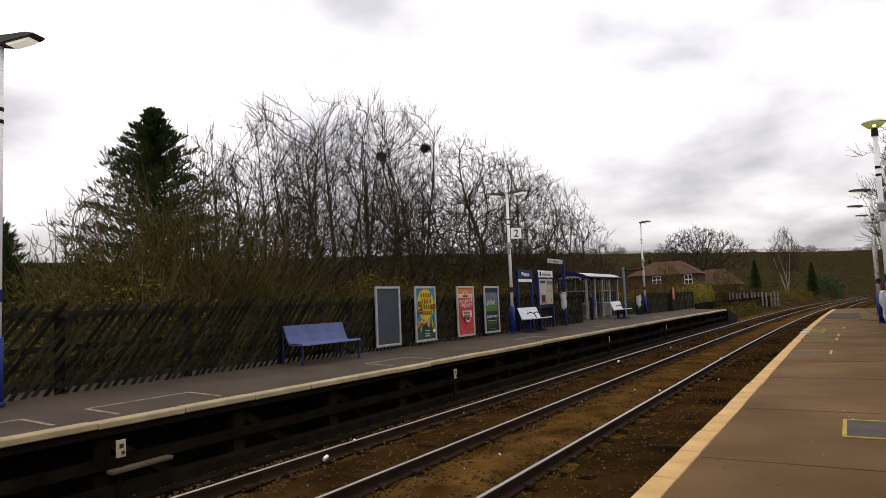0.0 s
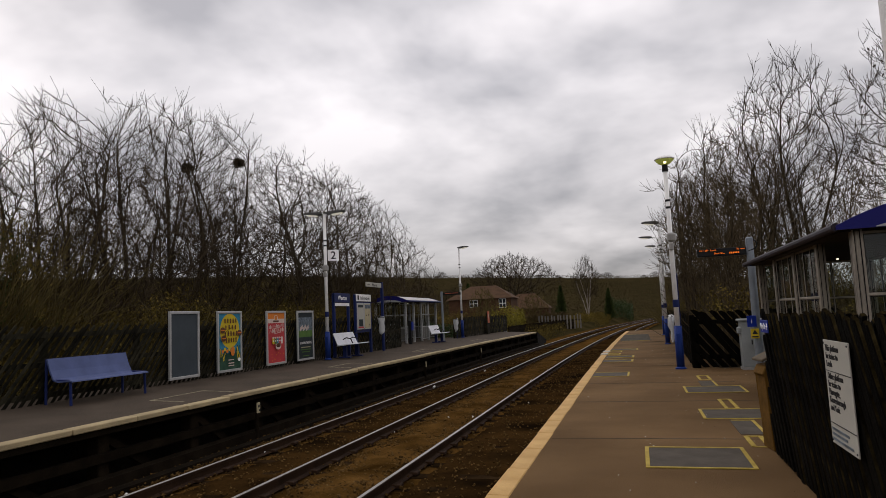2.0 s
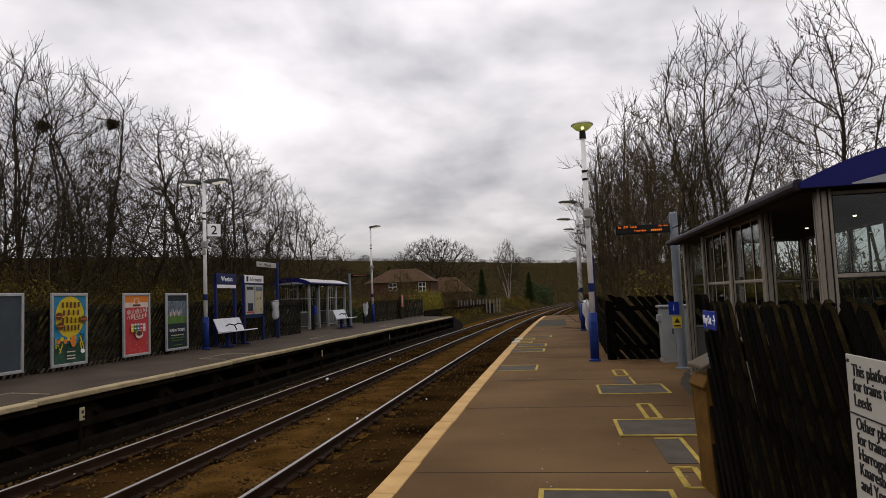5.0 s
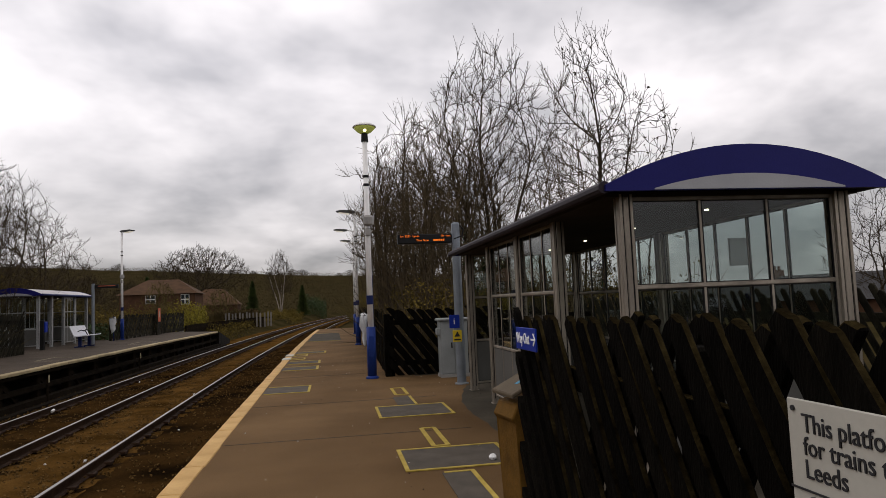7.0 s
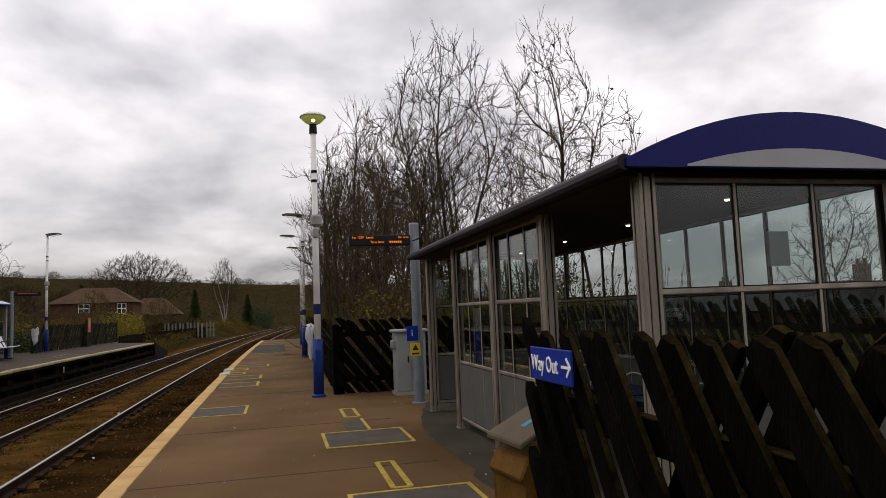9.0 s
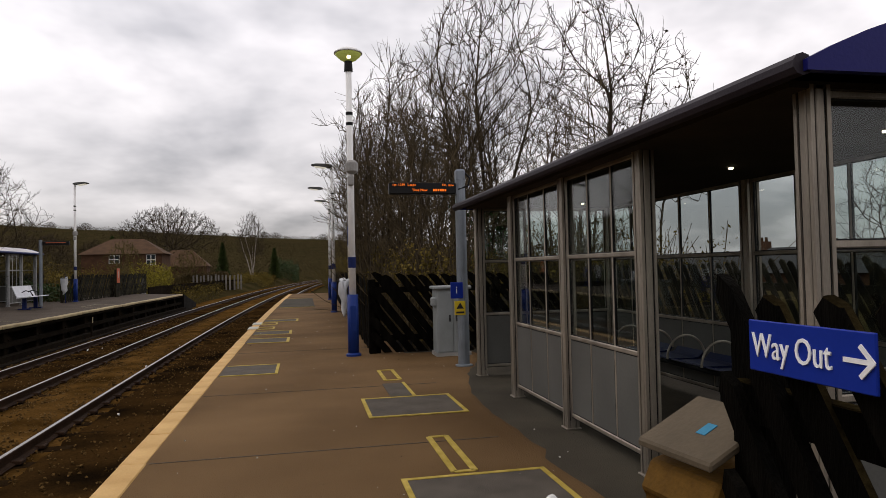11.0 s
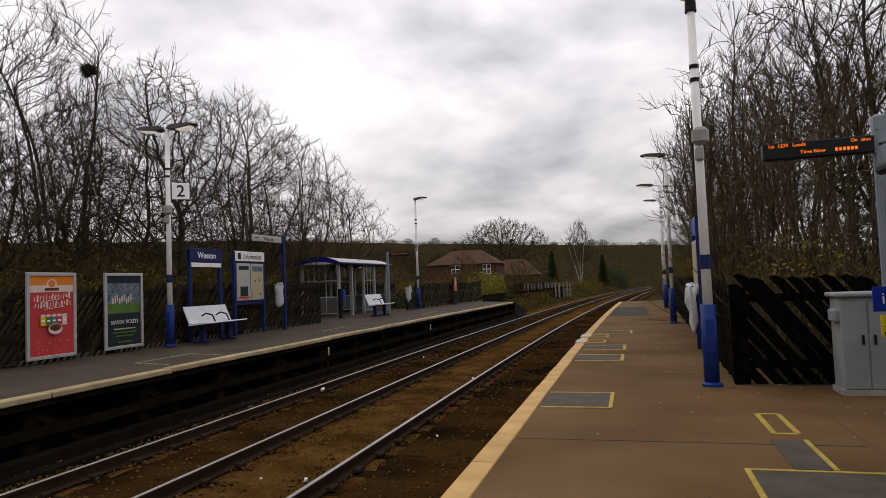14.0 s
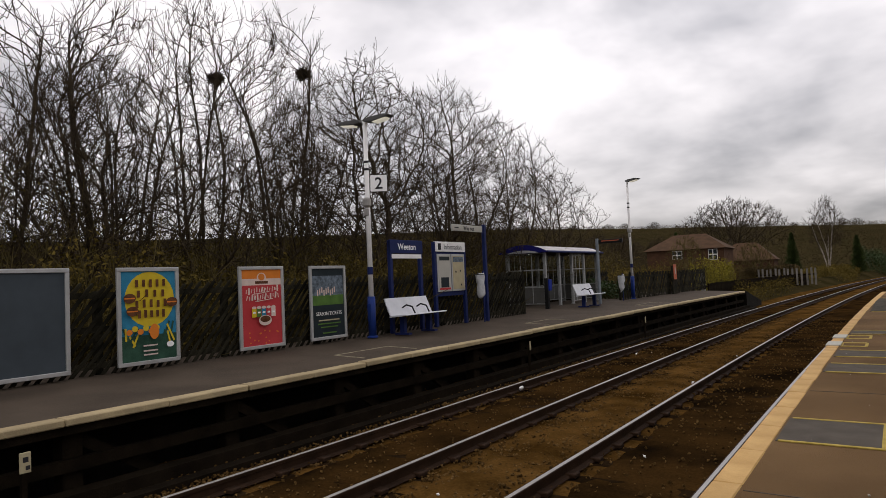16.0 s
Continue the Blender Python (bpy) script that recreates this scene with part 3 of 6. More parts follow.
# grit, flecks and dust on the near platform
stones("platform_grit", 130, lambda r: (0.3 + 2.9 * r.random(), 4 + 22 * r.random() ** 1.4, 0.003), 0.009, M["notice"], 31, "pale grit and litter flecks on the platform")
stones("platform_grit", 110, lambda r: (0.3 + 4.2 * r.random(), 4 + 20 * r.random() ** 1.4, 0.002), 0.007, M["underside"], 32, "dark grit specks on the platform")
bm = bmesh.new()
dust = []
for i in range(80):
    y = 2.0 + 0.21 * i
    e = 3.02 + 0.9 * smooth(14.5, 18.6, y) + 0.14 * noise.noise((y * 0.7, 2, 0)) + 0.07 * noise.noise((y * 3.1, 5, 0))
    dust.append((bm.verts.new((2.84, y, 0.004)), bm.verts.new((e - 0.05, y, 0.004)), bm.verts.new((e, y, -0.002))))
for a, b in zip(dust, dust[1:]):
    bm.faces.new((a[0], a[1], b[1], b[0])); bm.faces.new((a[1], a[2], b[2], b[1]))
solid("platform_dust", bm, M["tarmac"], "brown dust spread over the asphalt's edge", "platform", "structure")


# ---- fences of slanting boards ----
def slat_fence(name, p0, p1, top, base, spacing, width, thick, lean, material, label, rails=(0.25, 0.75), double=False, slope=0.0, post_every=2.2, side=1):
    """Slanting boards nailed to rails between posts, from p0 to p1 on plan. side: on which hand of the run the boards hang."""
    p0, p1 = Vector((*p0, 0)), Vector((*p1, 0))
    d = p1 - p0
    L, ang = d.length, math.degrees(math.atan2(d.y, d.x))
    f = thing(name, label, "fence", pose(p0.x, p0.y, base, 0, 0, ang), group="fences")
    H = top - base
    n = int(L / post_every) + 1
    bm = bmesh.new(); box(bm, (0, 0, 0), (0.12, 0.1, H - 0.06), bev=0.012)
    me = finish(bm, "post", material)
    pieces("post", me, f, [pose(i * L / n, -side * 0.02, (H - 0.06) / 2 + rnd.uniform(-0.02, 0.01)) for i in range(n + 1)])
    for h in rails:
        boxpart("rail", (L / 2, side * 0.045, h * H), (L, 0.04, 0.09), material, f)
        # thin lighter strip: worn rail top with sky light put into its colour
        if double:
            boxpart("rail_edge", (L / 2, side * 0.045, h * H + 0.047), (L, 0.036, 0.004), M["board_top"], f, "worn brown rail top, coloured lighter as if skylit")
    for s, sl in ((side, lean), (-side, -lean)) if double else ((side, lean),):
        bm = bmesh.new()
        run = H * math.tan(radians(abs(sl))) * (1 if sl > 0 else -1)
        hw = width / 2 / math.cos(radians(sl))
        prof = [(-hw, 0.0), (hw, 0.0), (hw + run * 0.985, H * 0.985), (run, H + 0.02), (-hw + run, H)]
        prism(bm, prof, -thick / 2, thick / 2)
        bmesh.ops.bevel(bm, geom=list(bm.edges), offset=0.006, segments=1, affect="EDGES")
        me = finish(bm, "board", material)
        # upward faces get the lighter colour: weathering plus painted sky light
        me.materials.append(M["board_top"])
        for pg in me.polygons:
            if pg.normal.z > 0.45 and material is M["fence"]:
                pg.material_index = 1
        ps = []
        k = int((L - abs(run)) / spacing)
        start = max(0.0, -run) + 0.03
        for i in range(k):
            ps.append(pose(start + i * spacing + rnd.uniform(-0.012, 0.012), s * (0.065 + thick / 2) + rnd.uniform(-0.006, 0.006), 0.02 + rnd.uniform(-0.03, 0.015), 0, rnd.uniform(-1.3, 1.3), rnd.uniform(-1, 1)))
        pieces("board", me, f, ps)
        # shorter boards fill the slant at the end of the run
        x = start + k * spacing
        while sl > 0 and x < L - 0.05:
            cut = max(0.08, (L - x) / run)
            b2 = bmesh.new()
            prism(b2, [(-hw, 0.0), (hw, 0.0), (run * cut + 0.01, H * cut - 0.02), (run * cut, H * cut + 0.03), (-hw + run * cut, H * cut)], -thick / 2, thick / 2)
            ob = part("board", b2, material, f)
            ob.matrix_basis = pose(x, s * (0.065 + thick / 2), 0.02)
            x += spacing
        # and at the foot of its start where the boards lean back
        x = start - spacing
        while sl < 0 and not double and x > 0.08:
            cut = x / -run
            b2 = bmesh.new()
            prism(b2, [(-hw, 0.0), (hw, 0.0), (hw + run * cut, H * cut), (run * cut, H * cut + 0.02), (-hw + run * cut, H * cut - 0.03)], -thick / 2, thick / 2)
            ob = part("board", b2, material, f)
            ob.matrix_basis = pose(x, s * (0.065 + thick / 2), 0.02)
            x -= spacing
    return f


FB = ZF + 0.1
slat_fence("slatted_fence", (-8.92, -4.0), (-8.92, 30.4), 1.52, FB - 0.02, 0.155, 0.058, 0.024, 40, M["fence_far"], "weathered dark fence of slanting boards behind the far platform", rails=(0.12, 0.52, 0.9), side=-1, post_every=2.35)
slat_fence("slatted_fence", (-8.8, 39.2), (-8.3, 52), 1.35, FB - 0.02, 0.2, 0.09, 0.022, 38, M["fence_far"], "dark slatted fence past the far shelter", rails=(0.15, 0.85), side=-1)
slat_fence("slatted_fence", (-11.9, 30.4), (-8.92, 30.4), 1.5, FB - 0.02, 0.16, 0.08, 0.022, 38, M["fence_far"], "short return of the dark slatted fence", rails=(0.15, 0.85), side=-1)
slat_fence("slatted_fence", (-11.95, 30.4), (-11.95, 46), 1.5, FB - 0.02, 0.17, 0.08, 0.022, 38, M["fence_far"], "dark slatted fence behind the far shelter", rails=(0.15, 0.85), side=-1)
slat_fence("slatted_fence", (2.42, -4.0), (2.42, 9.5), 1.27, 0.0, 0.158, 0.078, 0.03, 33, M["fence"], "near-black creosoted fence of slanting boards on the platform", rails=(0.2, 0.8), double=True, side=1, post_every=1.8)
slat_fence("slatted_fence", (6.5, 3.0), (6.5, 19.4), 1.32, 0.0, 0.16, 0.08, 0.024, 33, M["fence_far"], "dark slatted fence behind the shelter", rails=(0.2, 0.8), side=1)
slat_fence("slatted_fence", (2.36, 18.72), (6.5, 18.72), 1.24, 0.0, 0.19, 0.11, 0.026, -38, M["fence"], "dark slatted fence across the platform behind the cabinet", rails=(0.2, 0.82), side=-1)
slat_fence("slatted_fence", (2.42, 18.8), (3.0, 47.5), 1.22, 0.0, 0.19, 0.1, 0.026, 35, M["fence"], "dark slatted fence along the back of the platform", rails=(0.2, 0.82), side=1)


# ---- shelters ----
def shelter(name, label, m, bays, depth, high, eave, materials, seats=True, far=False):
    """A barrel-roofed waiting shelter: front on the local y axis at x = 0, body towards +x. bays: (kind, length), o open or g glazed."""
    s = thing(name, label, "waiting shelter", m, group="waiting shelters")
    L = sum(b for _, b in bays)
    steel, glass = materials["steel"], materials["glass"]
    ys = [0.0]
    for _, b in bays:
        ys.append(ys[-1] + b)

    def post(x, y, w=0.1):
        bm = bmesh.new()
        box(bm, (x, y, high / 2), (w, w * 0.42, high), bev=0.004)
        box(bm, (x, y, high / 2), (w * 0.42, w, high), bev=0.004)
        for i in (-1, 1):
            for j in (-1, 1):
                box(bm, (x + i * w * 0.41, y + j * w * 0.41, high / 2), (w * 0.2, w * 0.2, high))
        box(bm, (x, y, 0.006), (0.13, 0.13, 0.012), bev=0.003)
        p = part("post", bm, steel, s, smooth=False)
        boxpart("groove", (x, y, high / 2 + 0.03), (w * 0.84, w * 0.84, high - 0.08), M["black"], p, "dark recessed groove")
        return p

    for y in ys:
        post(0, y)
    for y in (0.0, L / 2, L):
        post(depth, y, 0.12)

    def bar(a, b, w=0.045, name="glazing_bar", along_x=False):
        bm = bmesh.new()
        a, b = Vector(a), Vector(b)
        d = b - a
        box(bm, (a + b) / 2, (w, w, d.length) if abs(d.z) > 0.1 else ((d.length, w, w) if abs(d.x) > 0.1 else (w, d.length, w)), bev=0.006)
        ob = part(name, bm, steel, s)
        if not far:
            g = 0.014
            side = Vector((0.016, w + g, w + g)) if not along_x else Vector((w + g, 0.016, w + g))
            if abs(d.z) > 0.1:
                side.z = d.length
            else:
                side = Vector((d.length, 0.016, w + g)) if along_x else Vector((0.016, d.length, w + g))
            boxpart("gasket", (a + b) / 2, side, M["black"], ob, "black glazing gasket")

    def screen(a, b, n, solid_to=0.76, mid=1.42, bottom=0.12):
        """Glazing from plan point a to b: a solid lower panel and two rows of n panes."""
        a, b = Vector((*a, 0)), Vector((*b, 0))
        d = b - a
        u = d.normalized()
        along_x = abs(u.x) > 0.5
        a, b = a + u * 0.05, b - u * 0.05
        d = b - a
        top = high - 0.03
        for z in (bottom, solid_to, mid, top):
            bar(a + Vector((0, 0, z)), b + Vector((0, 0, z)), 0.034, "transom", along_x)
        for i in range(n + 1):
            q = a + d * (i / n)
            bar(q + Vector((0, 0, bottom)), q + Vector((0, 0, top)), 0.024 if 0 < i < n else 0.036, "mullion", along_x)
        for i in range(n):
            c = a + d * ((i + 0.5) / n)
            w = d.length / n - 0.035
            for z0, z1, mt, nm, th in ((bottom + 0.025, solid_to - 0.025, M["panel"], "infill_panel", 0.02), (solid_to + 0.025, mid - 0.025, glass, "pane", 0.008), (mid + 0.025, top - 0.025, glass, "pane", 0.008)):
                bm = bmesh.new()
                box(bm, (c.x, c.y, (z0 + z1) / 2), (w, th, z1 - z0) if along_x else (th, w, z1 - z0))
                ob = part(nm, bm, mt, s)
                if nm == "pane":
                    ob.visible_shadow = False

    for (kind, b), y in zip(bays, ys):
        if kind == "g":
            screen((0, y), (0, y + b), 3)
    screen((0, 0), (depth, 0), 3)
    screen((0, L), (depth, L), 3)
    half = L / 2
    screen((depth, 0), (depth, half), 5)
    screen((depth, half), (depth, L), 5)

    # roof: an arched shell with blue fascias at both ends
    x0, x1, rise = -0.24, depth + 0.24, eave
    def arch(x, base, top, a=x0, b=x1):
        t = (x - a) / (b - a)
        return base + (top - base) * (1 - (2 * t - 1) ** 2)
    n = 16
    xsr = [x0 + (x1 - x0) * i / n for i in range(n + 1)]
    base = high + 0.0
    bm = bmesh.new()
    prof = [(x, arch(x, base + 0.03, base + rise)) for x in xsr] + [(x, arch(x, base, base + rise - 0.05)) for x in reversed(xsr)]
    prism(bm, prof, -0.22, L + 0.22)
    part("roof_shell", bm, materials["roof"], s, smooth=False)
    bm = bmesh.new()
    tube(bm, (x0, -0.24, base + 0.02), (x0, L + 0.24, base + 0.02), 0.045, seg=10)
    part("gutter", bm, materials["gutter"], s)
    bm = bmesh.new()
    box(bm, (depth / 2, L / 2, base - 0.004), (depth + 0.3, L + 0.1, 0.03))
    part("soffit", bm, M["soffit"], s)
    for y, o in ((-0.245, -1), (L + 0.245, 1)):
        bm = bmesh.new()
        low = [(x0, base), (x1, base)]
        prof = [(x, arch(x, base + 0.035, base + rise + 0.015)) for x in xsr] + [(x1, base - 0.01), (x0, base - 0.01)]
        prism(bm, prof, y - 0.02, y + 0.02)
        f = part("fascia", bm, M["fascia"], s, "dark blue curved fascia")
        bm = bmesh.new()
        ga, gb = x0 + 0.36, x1 - 0.38
        gx = [ga + (gb - ga) * i / 12 for i in range(13)]
        prof = [(x, arch(x, base + 0.005, base + 0.105, ga, gb)) for x in gx] + [(gb, base - 0.005), (ga, base - 0.005)]
        prism(bm, prof, y + o * 0.021, y + o * 0.027)
        g = part("fascia_inset", bm, M["fascia_grey"], s, "pale grey inset")
    for i in range(4):
        bm = bmesh.new()
        lathe(bm, [(0.016, 0), (0.02, 0.012)], (depth * 0.62, L * (i + 0.5) / 4, base - 0.034), 10)
        part("downlight", bm, M["downlight"], s, "small lit ceiling lamp")
    if seats:
        bm = bmesh.new(); tube(bm, (depth - 0.32, 0.5, 0.36), (depth - 0.32, L - 0.9, 0.36), 0.03, seg=8)
        part("seat_beam", bm, M["black"], s)
        bm = bmesh.new()
        prof = [(-0.21, 0.445), (-0.16, 0.425), (0.10, 0.415), (0.17, 0.43), (0.215, 0.49), (0.20, 0.495), (0.155, 0.445), (0.09, 0.432), (-0.16, 0.44), (-0.205, 0.458)]
        prism(bm, prof, -0.23, 0.23)
        me = finish(bm, "seat", M["seat_blue"])
        ns = int((L - 1.4) / 0.56)
        pieces("seat", me, s, [pose(depth - 0.34, 0.8 + 0.56 * i, 0) for i in range(ns)])
        bm = bmesh.new()
        bent(bm, [(-0.02 - 0.2 * math.cos(a * 0.1745), 0, 0.44 + 0.22 * math.sin(a * 0.1745)) for a in range(0, 18)], 0.011)
        me = finish(bm, "armrest", M["steel"])
        pieces("armrest", me, s, [pose(depth - 0.34, 0.52 + 0.56 * i, 0) for i in range(ns + 1)])
        bm = bmesh.new(); tube(bm, (0, 0, 0), (0, 0, 0.36), 0.03, seg=8)
        me = finish(bm, "seat_leg", M["black"])
        pieces("seat_leg", me, s, [pose(depth - 0.32, y, 0) for y in (0.7, L / 2, L - 1.1)])
    return s


near_mats = dict(steel=M["steel"], glass=M["glass"], roof=M["roof"], gutter=M["roof"])
far_mats = dict(steel=M["far_steel"], glass=M["far_glass"], roof=M["far_roof"], gutter=M["navy"])
sh = shelter("waiting_shelter", "glazed steel platform shelter with blue barrel roof", pose(3.46, 10.47, 0), [("o", 1.47), ("g", 1.32), ("g", 1.42), ("o", 1.42)], 1.76, 2.1, 0.305, near_mats)
boxpart("notice_board", (0.92, 0.04, 1.66), (0.14, 0.02, 0.21), M["cabinet"], sh, "grey notice behind the end glazing")
shelter("waiting_shelter", "pale-framed shelter with blue gable on the far platform", pose(-10.0, 39.6, FB, 0, 0, 180), [("o", 1.45), ("g", 1.25), ("o", 1.25), ("o", 1.25)], 1.6, 2.08, 0.3, far_mats, seats=False, far=True)


# ---- lamps ----
def lamp_post(x, y, z, high, label, blue_to=0.96, band=True, heads=(), globe=False, speaker=None, lean=(0, 0)):
    s = thing("platform_lamp", label, "street lamp", pose(x, y, z, lean[0], lean[1], 0), group="platform lamps")
    bm = bmesh.new(); tube(bm, (0, 0, 0), (0, 0, blue_to), 0.088, 0.085, seg=16)
    bmesh.ops.recalc_face_normals(bm, faces=bm.faces)
    base = part("base_sleeve", bm, M["blue"], s, "blue painted lower sleeve", True)
    boxpart("access_door", (0, -0.084, blue_to * 0.62), (0.09, 0.012, blue_to * 0.4), M["blue"], base)
    bm = bmesh.new(); lathe(bm, [(0.12, 0), (0.12, 0.03), (0.09, 0.05)], (0, 0, 0), 16)
    part("foot_flange", bm, M["blue"], base)
    bm = bmesh.new(); tube(bm, (0, 0, blue_to), (0, 0, high), 0.058, 0.046, seg=14)
    part("column", bm, M["white"], s, "white painted column", True)
    if band:
        bm = bmesh.new(); tube(bm, (0, 0, 1.38), (0, 0, 1.55), 0.064, seg=14)
        part("band", bm, M["navy"], s, "dark blue band")
    for h in (high * 0.78, high * 0.815):
        bm = bmesh.new(); tube(bm, (0, 0, h), (0, 0, h + 0.05), 0.056, seg=12)
        part("strap", bm, M["black"], s)
    if speaker:
        bm = bmesh.new()
        lathe(bm, [(0.05, -0.09), (0.1, -0.05), (0.1, 0.08), (0.06, 0.12)], (0.02, -0.05, speaker), 14)
        sp = part("loudspeaker", bm, M["concrete"], s, "pale grey loudspeaker")
        boxpart("bracket", (0, -0.06, speaker - 0.2), (0.1, 0.1, 0.16), M["concrete"], s, bev=0.02)
    if globe:
        bm = bmesh.new(); tube(bm, (0, 0, high - 0.16), (0, 0, high + 0.02), 0.07, 0.06, seg=14)
        part("neck", bm, M["black"], s)
        bm = bmesh.new(); lathe(bm, [(0.07, 0.0), (0.13, 0.03), (0.195, 0.09), (0.205, 0.12)], (0, 0, high), 24)
        part("bowl", bm, M["bowl"], s, "greenish glowing lamp bowl", True)
        bm = bmesh.new(); lathe(bm, [(0.225, 0.12), (0.225, 0.14), (0.15, 0.19), (0.05, 0.205)], (0, 0, high), 24)
        part("canopy", bm, M["white"], s, "pale lamp canopy", True)
        bm = bmesh.new(); bmesh.ops.create_uvsphere(bm, u_segments=12, v_segments=8, radius=0.062, matrix=Matrix.Translation((0, -0.10, high + 0.075)))
        part("bulb", bm, M["bulb"], s, "lit bulb")
    for ang, reach in heads:
        q = pose(0, 0, 0, 0, 0, ang)
        bm = bmesh.new()
        tube(bm, q @ Vector((0, 0, high)), q @ Vector((reach, 0, high + 0.07)), 0.026, seg=8)
        arm = part("arm", bm, M["white"], s)
        bm = bmesh.new()
        prof = [(reach - 0.05, high + 0.03), (reach + 0.12, high + 0.0), (reach + 0.58, high + 0.055), (reach + 0.64, high + 0.09), (reach + 0.48, high + 0.125), (reach + 0.12, high + 0.115), (reach - 0.03, high + 0.09)]
        prism(bm, prof, -0.12, 0.12)
        bmesh.ops.bevel(bm, geom=list(bm.edges), offset=0.012, segments=2, affect="EDGES")
        bmesh.ops.transform(bm, matrix=q, verts=bm.verts)
        hd = part("lantern", bm, M["lamp_grey"], s, "grey lantern head")
        bm = bmesh.new()
        prof = [(reach + 0.16, high + 0.008), (reach + 0.2, high - 0.025), (reach + 0.48, high + 0.01), (reach + 0.54, high + 0.048)]
        prism(bm, prof, -0.085, 0.085)
        bmesh.ops.transform(bm, matrix=q, verts=bm.verts)
        part("lens", bm, M["lens"], hd, "pale lit lens")
    return s


lamp_post(2.045, 18.6, 0, 4.66, "white lamp column with a lit green-yellow bowl", globe=True, speaker=2.95)
lamp_post(2.66, 6.64, 0, 5.0, "pale lamp column behind the notice fence", heads=((180, 0.1),))
lamp_post(2.22, 29.6, 0, 4.62, "white lamp column with a flat grey lantern", heads=((180, 0.02),))
lamp_post(2.44, 38.8, 0, 5.0, "white lamp column with a pale lantern on an arm", heads=((180, 0.3),))
lamp_post(2.75, 47.5, 0, 5.3, "white lamp column at the platform's end", heads=((180, 0.2),))
lamp2 = lamp_post(-8.5, 22.47, FB, 4.72, "white twin-headed lamp column carrying a number sign", blue_to=0.9, heads=((2, 0.1), (182, 0.1)), speaker=2.95)
lamp_post(-8.6, 40.2, FB, 5.15, "white single-headed lamp column on the far platform", blue_to=1.0, heads=((-20, 0.02),), speaker=3.0)
lamp_post(-8.5, 6.38, FB, 4.92, "white lamp column with one lit lantern by the slatted fence", blue_to=0.9, heads=((20, 0.0),))

sgn = thing("platform_number_sign", "white square platform number sign on a lamp column", "sign", pose(-8.46, 22.5, 3.42, 0, 0, 35))
boxpart("plate", (0.21, 0, 0.17), (0.36, 0.02, 0.36), M["sign_white"], sgn, bev=0.004)
words("number", "2", 0.36, pose(0.21, -0.012, 0.05, 90, 0, 0), M["ink"], sgn, "CENTER", fat=0.012)

# ---- departure indicator, cabinet ----
led = thing("departure_indicator", "black hanging display with amber letters on a grey post", "display", pose(3.43, 16.95, 0))
bm = bmesh.new(); tube(bm, (0, 0, 0), (0, 0, 2.56), 0.078, 0.07, seg=14); lathe(bm, [(0.12, 0), (0.12, 0.02), (0.08, 0.03)], (0, 0, 0), 14)
part("post", bm, M["galv"], led, "galvanised post", False)
boxpart("cap", (0.0, 0.0, 2.62), (0.13, 0.12, 0.16), M["galv"], led, bev=0.02)
boxpart("bracket", (-0.06, 0, 2.42), (0.1, 0.08, 0.14), M["galv"], led, bev=0.01)
bm = bmesh.new(); bent(bm, [(0.06, -0.03, 2.66), (0.13, -0.05, 2.58), (0.10, -0.06, 2.47), (-0.04, -0.06, 2.42)], 0.012)
part("cable", bm, M["black"], led)
bm = bmesh.new(); box(bm, (-0.53, 0, 2.435), (0.92, 0.12, 0.155), bev=0.01)
dp = part("housing", bm, M["black"], led)
for body, x in (("1st", -0.95), ("1239", -0.87), ("Leeds", -0.74)):
    words("upper_word", body, 0.048, pose(x, -0.064, 2.465, 90, 0, 0), M["led"], dp)
words("status", "On", 0.044, pose(-0.205, -0.064, 2.465, 90, 0, 0), M["led"], dp, "RIGHT")
words("status", "time", 0.044, pose(-0.10, -0.064, 2.465, 90, 0, 0), M["led"], dp, "RIGHT")
words("lower_line", "Time Now", 0.048, pose(-0.68, -0.064, 2.395, 90, 0, 0), M["led"], dp)
for i in range(6):
    boxpart("digit_bar", (-0.38 + 0.032 * i, -0.064, 2.41), (0.02, 0.004, 0.03), M["led"], dp)
words("help_mark", "i", 0.14, pose(-0.105, -0.104, 1.0, 90, 0, 0), M["white"], led, "CENTER")
boxpart("help_sign", (-0.1, -0.09, 1.04), (0.17, 0.02, 0.22), M["sign_blue"], led, "blue help sign", bev=0.004)
boxpart("warning_sign", (-0.06, -0.092, 0.80), (0.15, 0.016, 0.19), M["warn"], led, "yellow hazard sign", bev=0.003)
bm = bmesh.new(); prism(bm, [(-0.11, 0.79), (-0.01, 0.79), (-0.06, 0.875)], -0.1015, -0.100)
part("hazard_triangle", bm, M["ink"], led)
boxpart("printed_bar", (-0.06, -0.101, 0.74), (0.11, 0.004, 0.025), M["ink"], led)

cab = thing("equipment_cabinet", "grey steel equipment cabinet on the platform", "cabinet", pose(3.52, 18.16, 0))
boxpart("body", (0, 0, 0.52), (0.5, 0.36, 1.0), M["cabinet"], cab, bev=0.012)
boxpart("plinth", (0, 0, 0.03), (0.54, 0.4, 0.06), M["concrete"], cab)
boxpart("top", (0, 0, 1.045), (0.58, 0.44, 0.05), M["cabinet"], cab, bev=0.015)
for dx in (-0.125, 0.125):
    d = boxpart("door", (dx, -0.186, 0.52), (0.235, 0.014, 0.9), M["cabinet"], cab, bev=0.004)
    boxpart("handle", (dx + (0.07 if dx < 0 else -0.07), -0.2, 0.58), (0.02, 0.02, 0.1), M["black"], d, "dark handle")
boxpart("hood", (-0.26, -0.05, 0.83), (0.1, 0.22, 0.14), M["cabinet"], cab, bev=0.02)

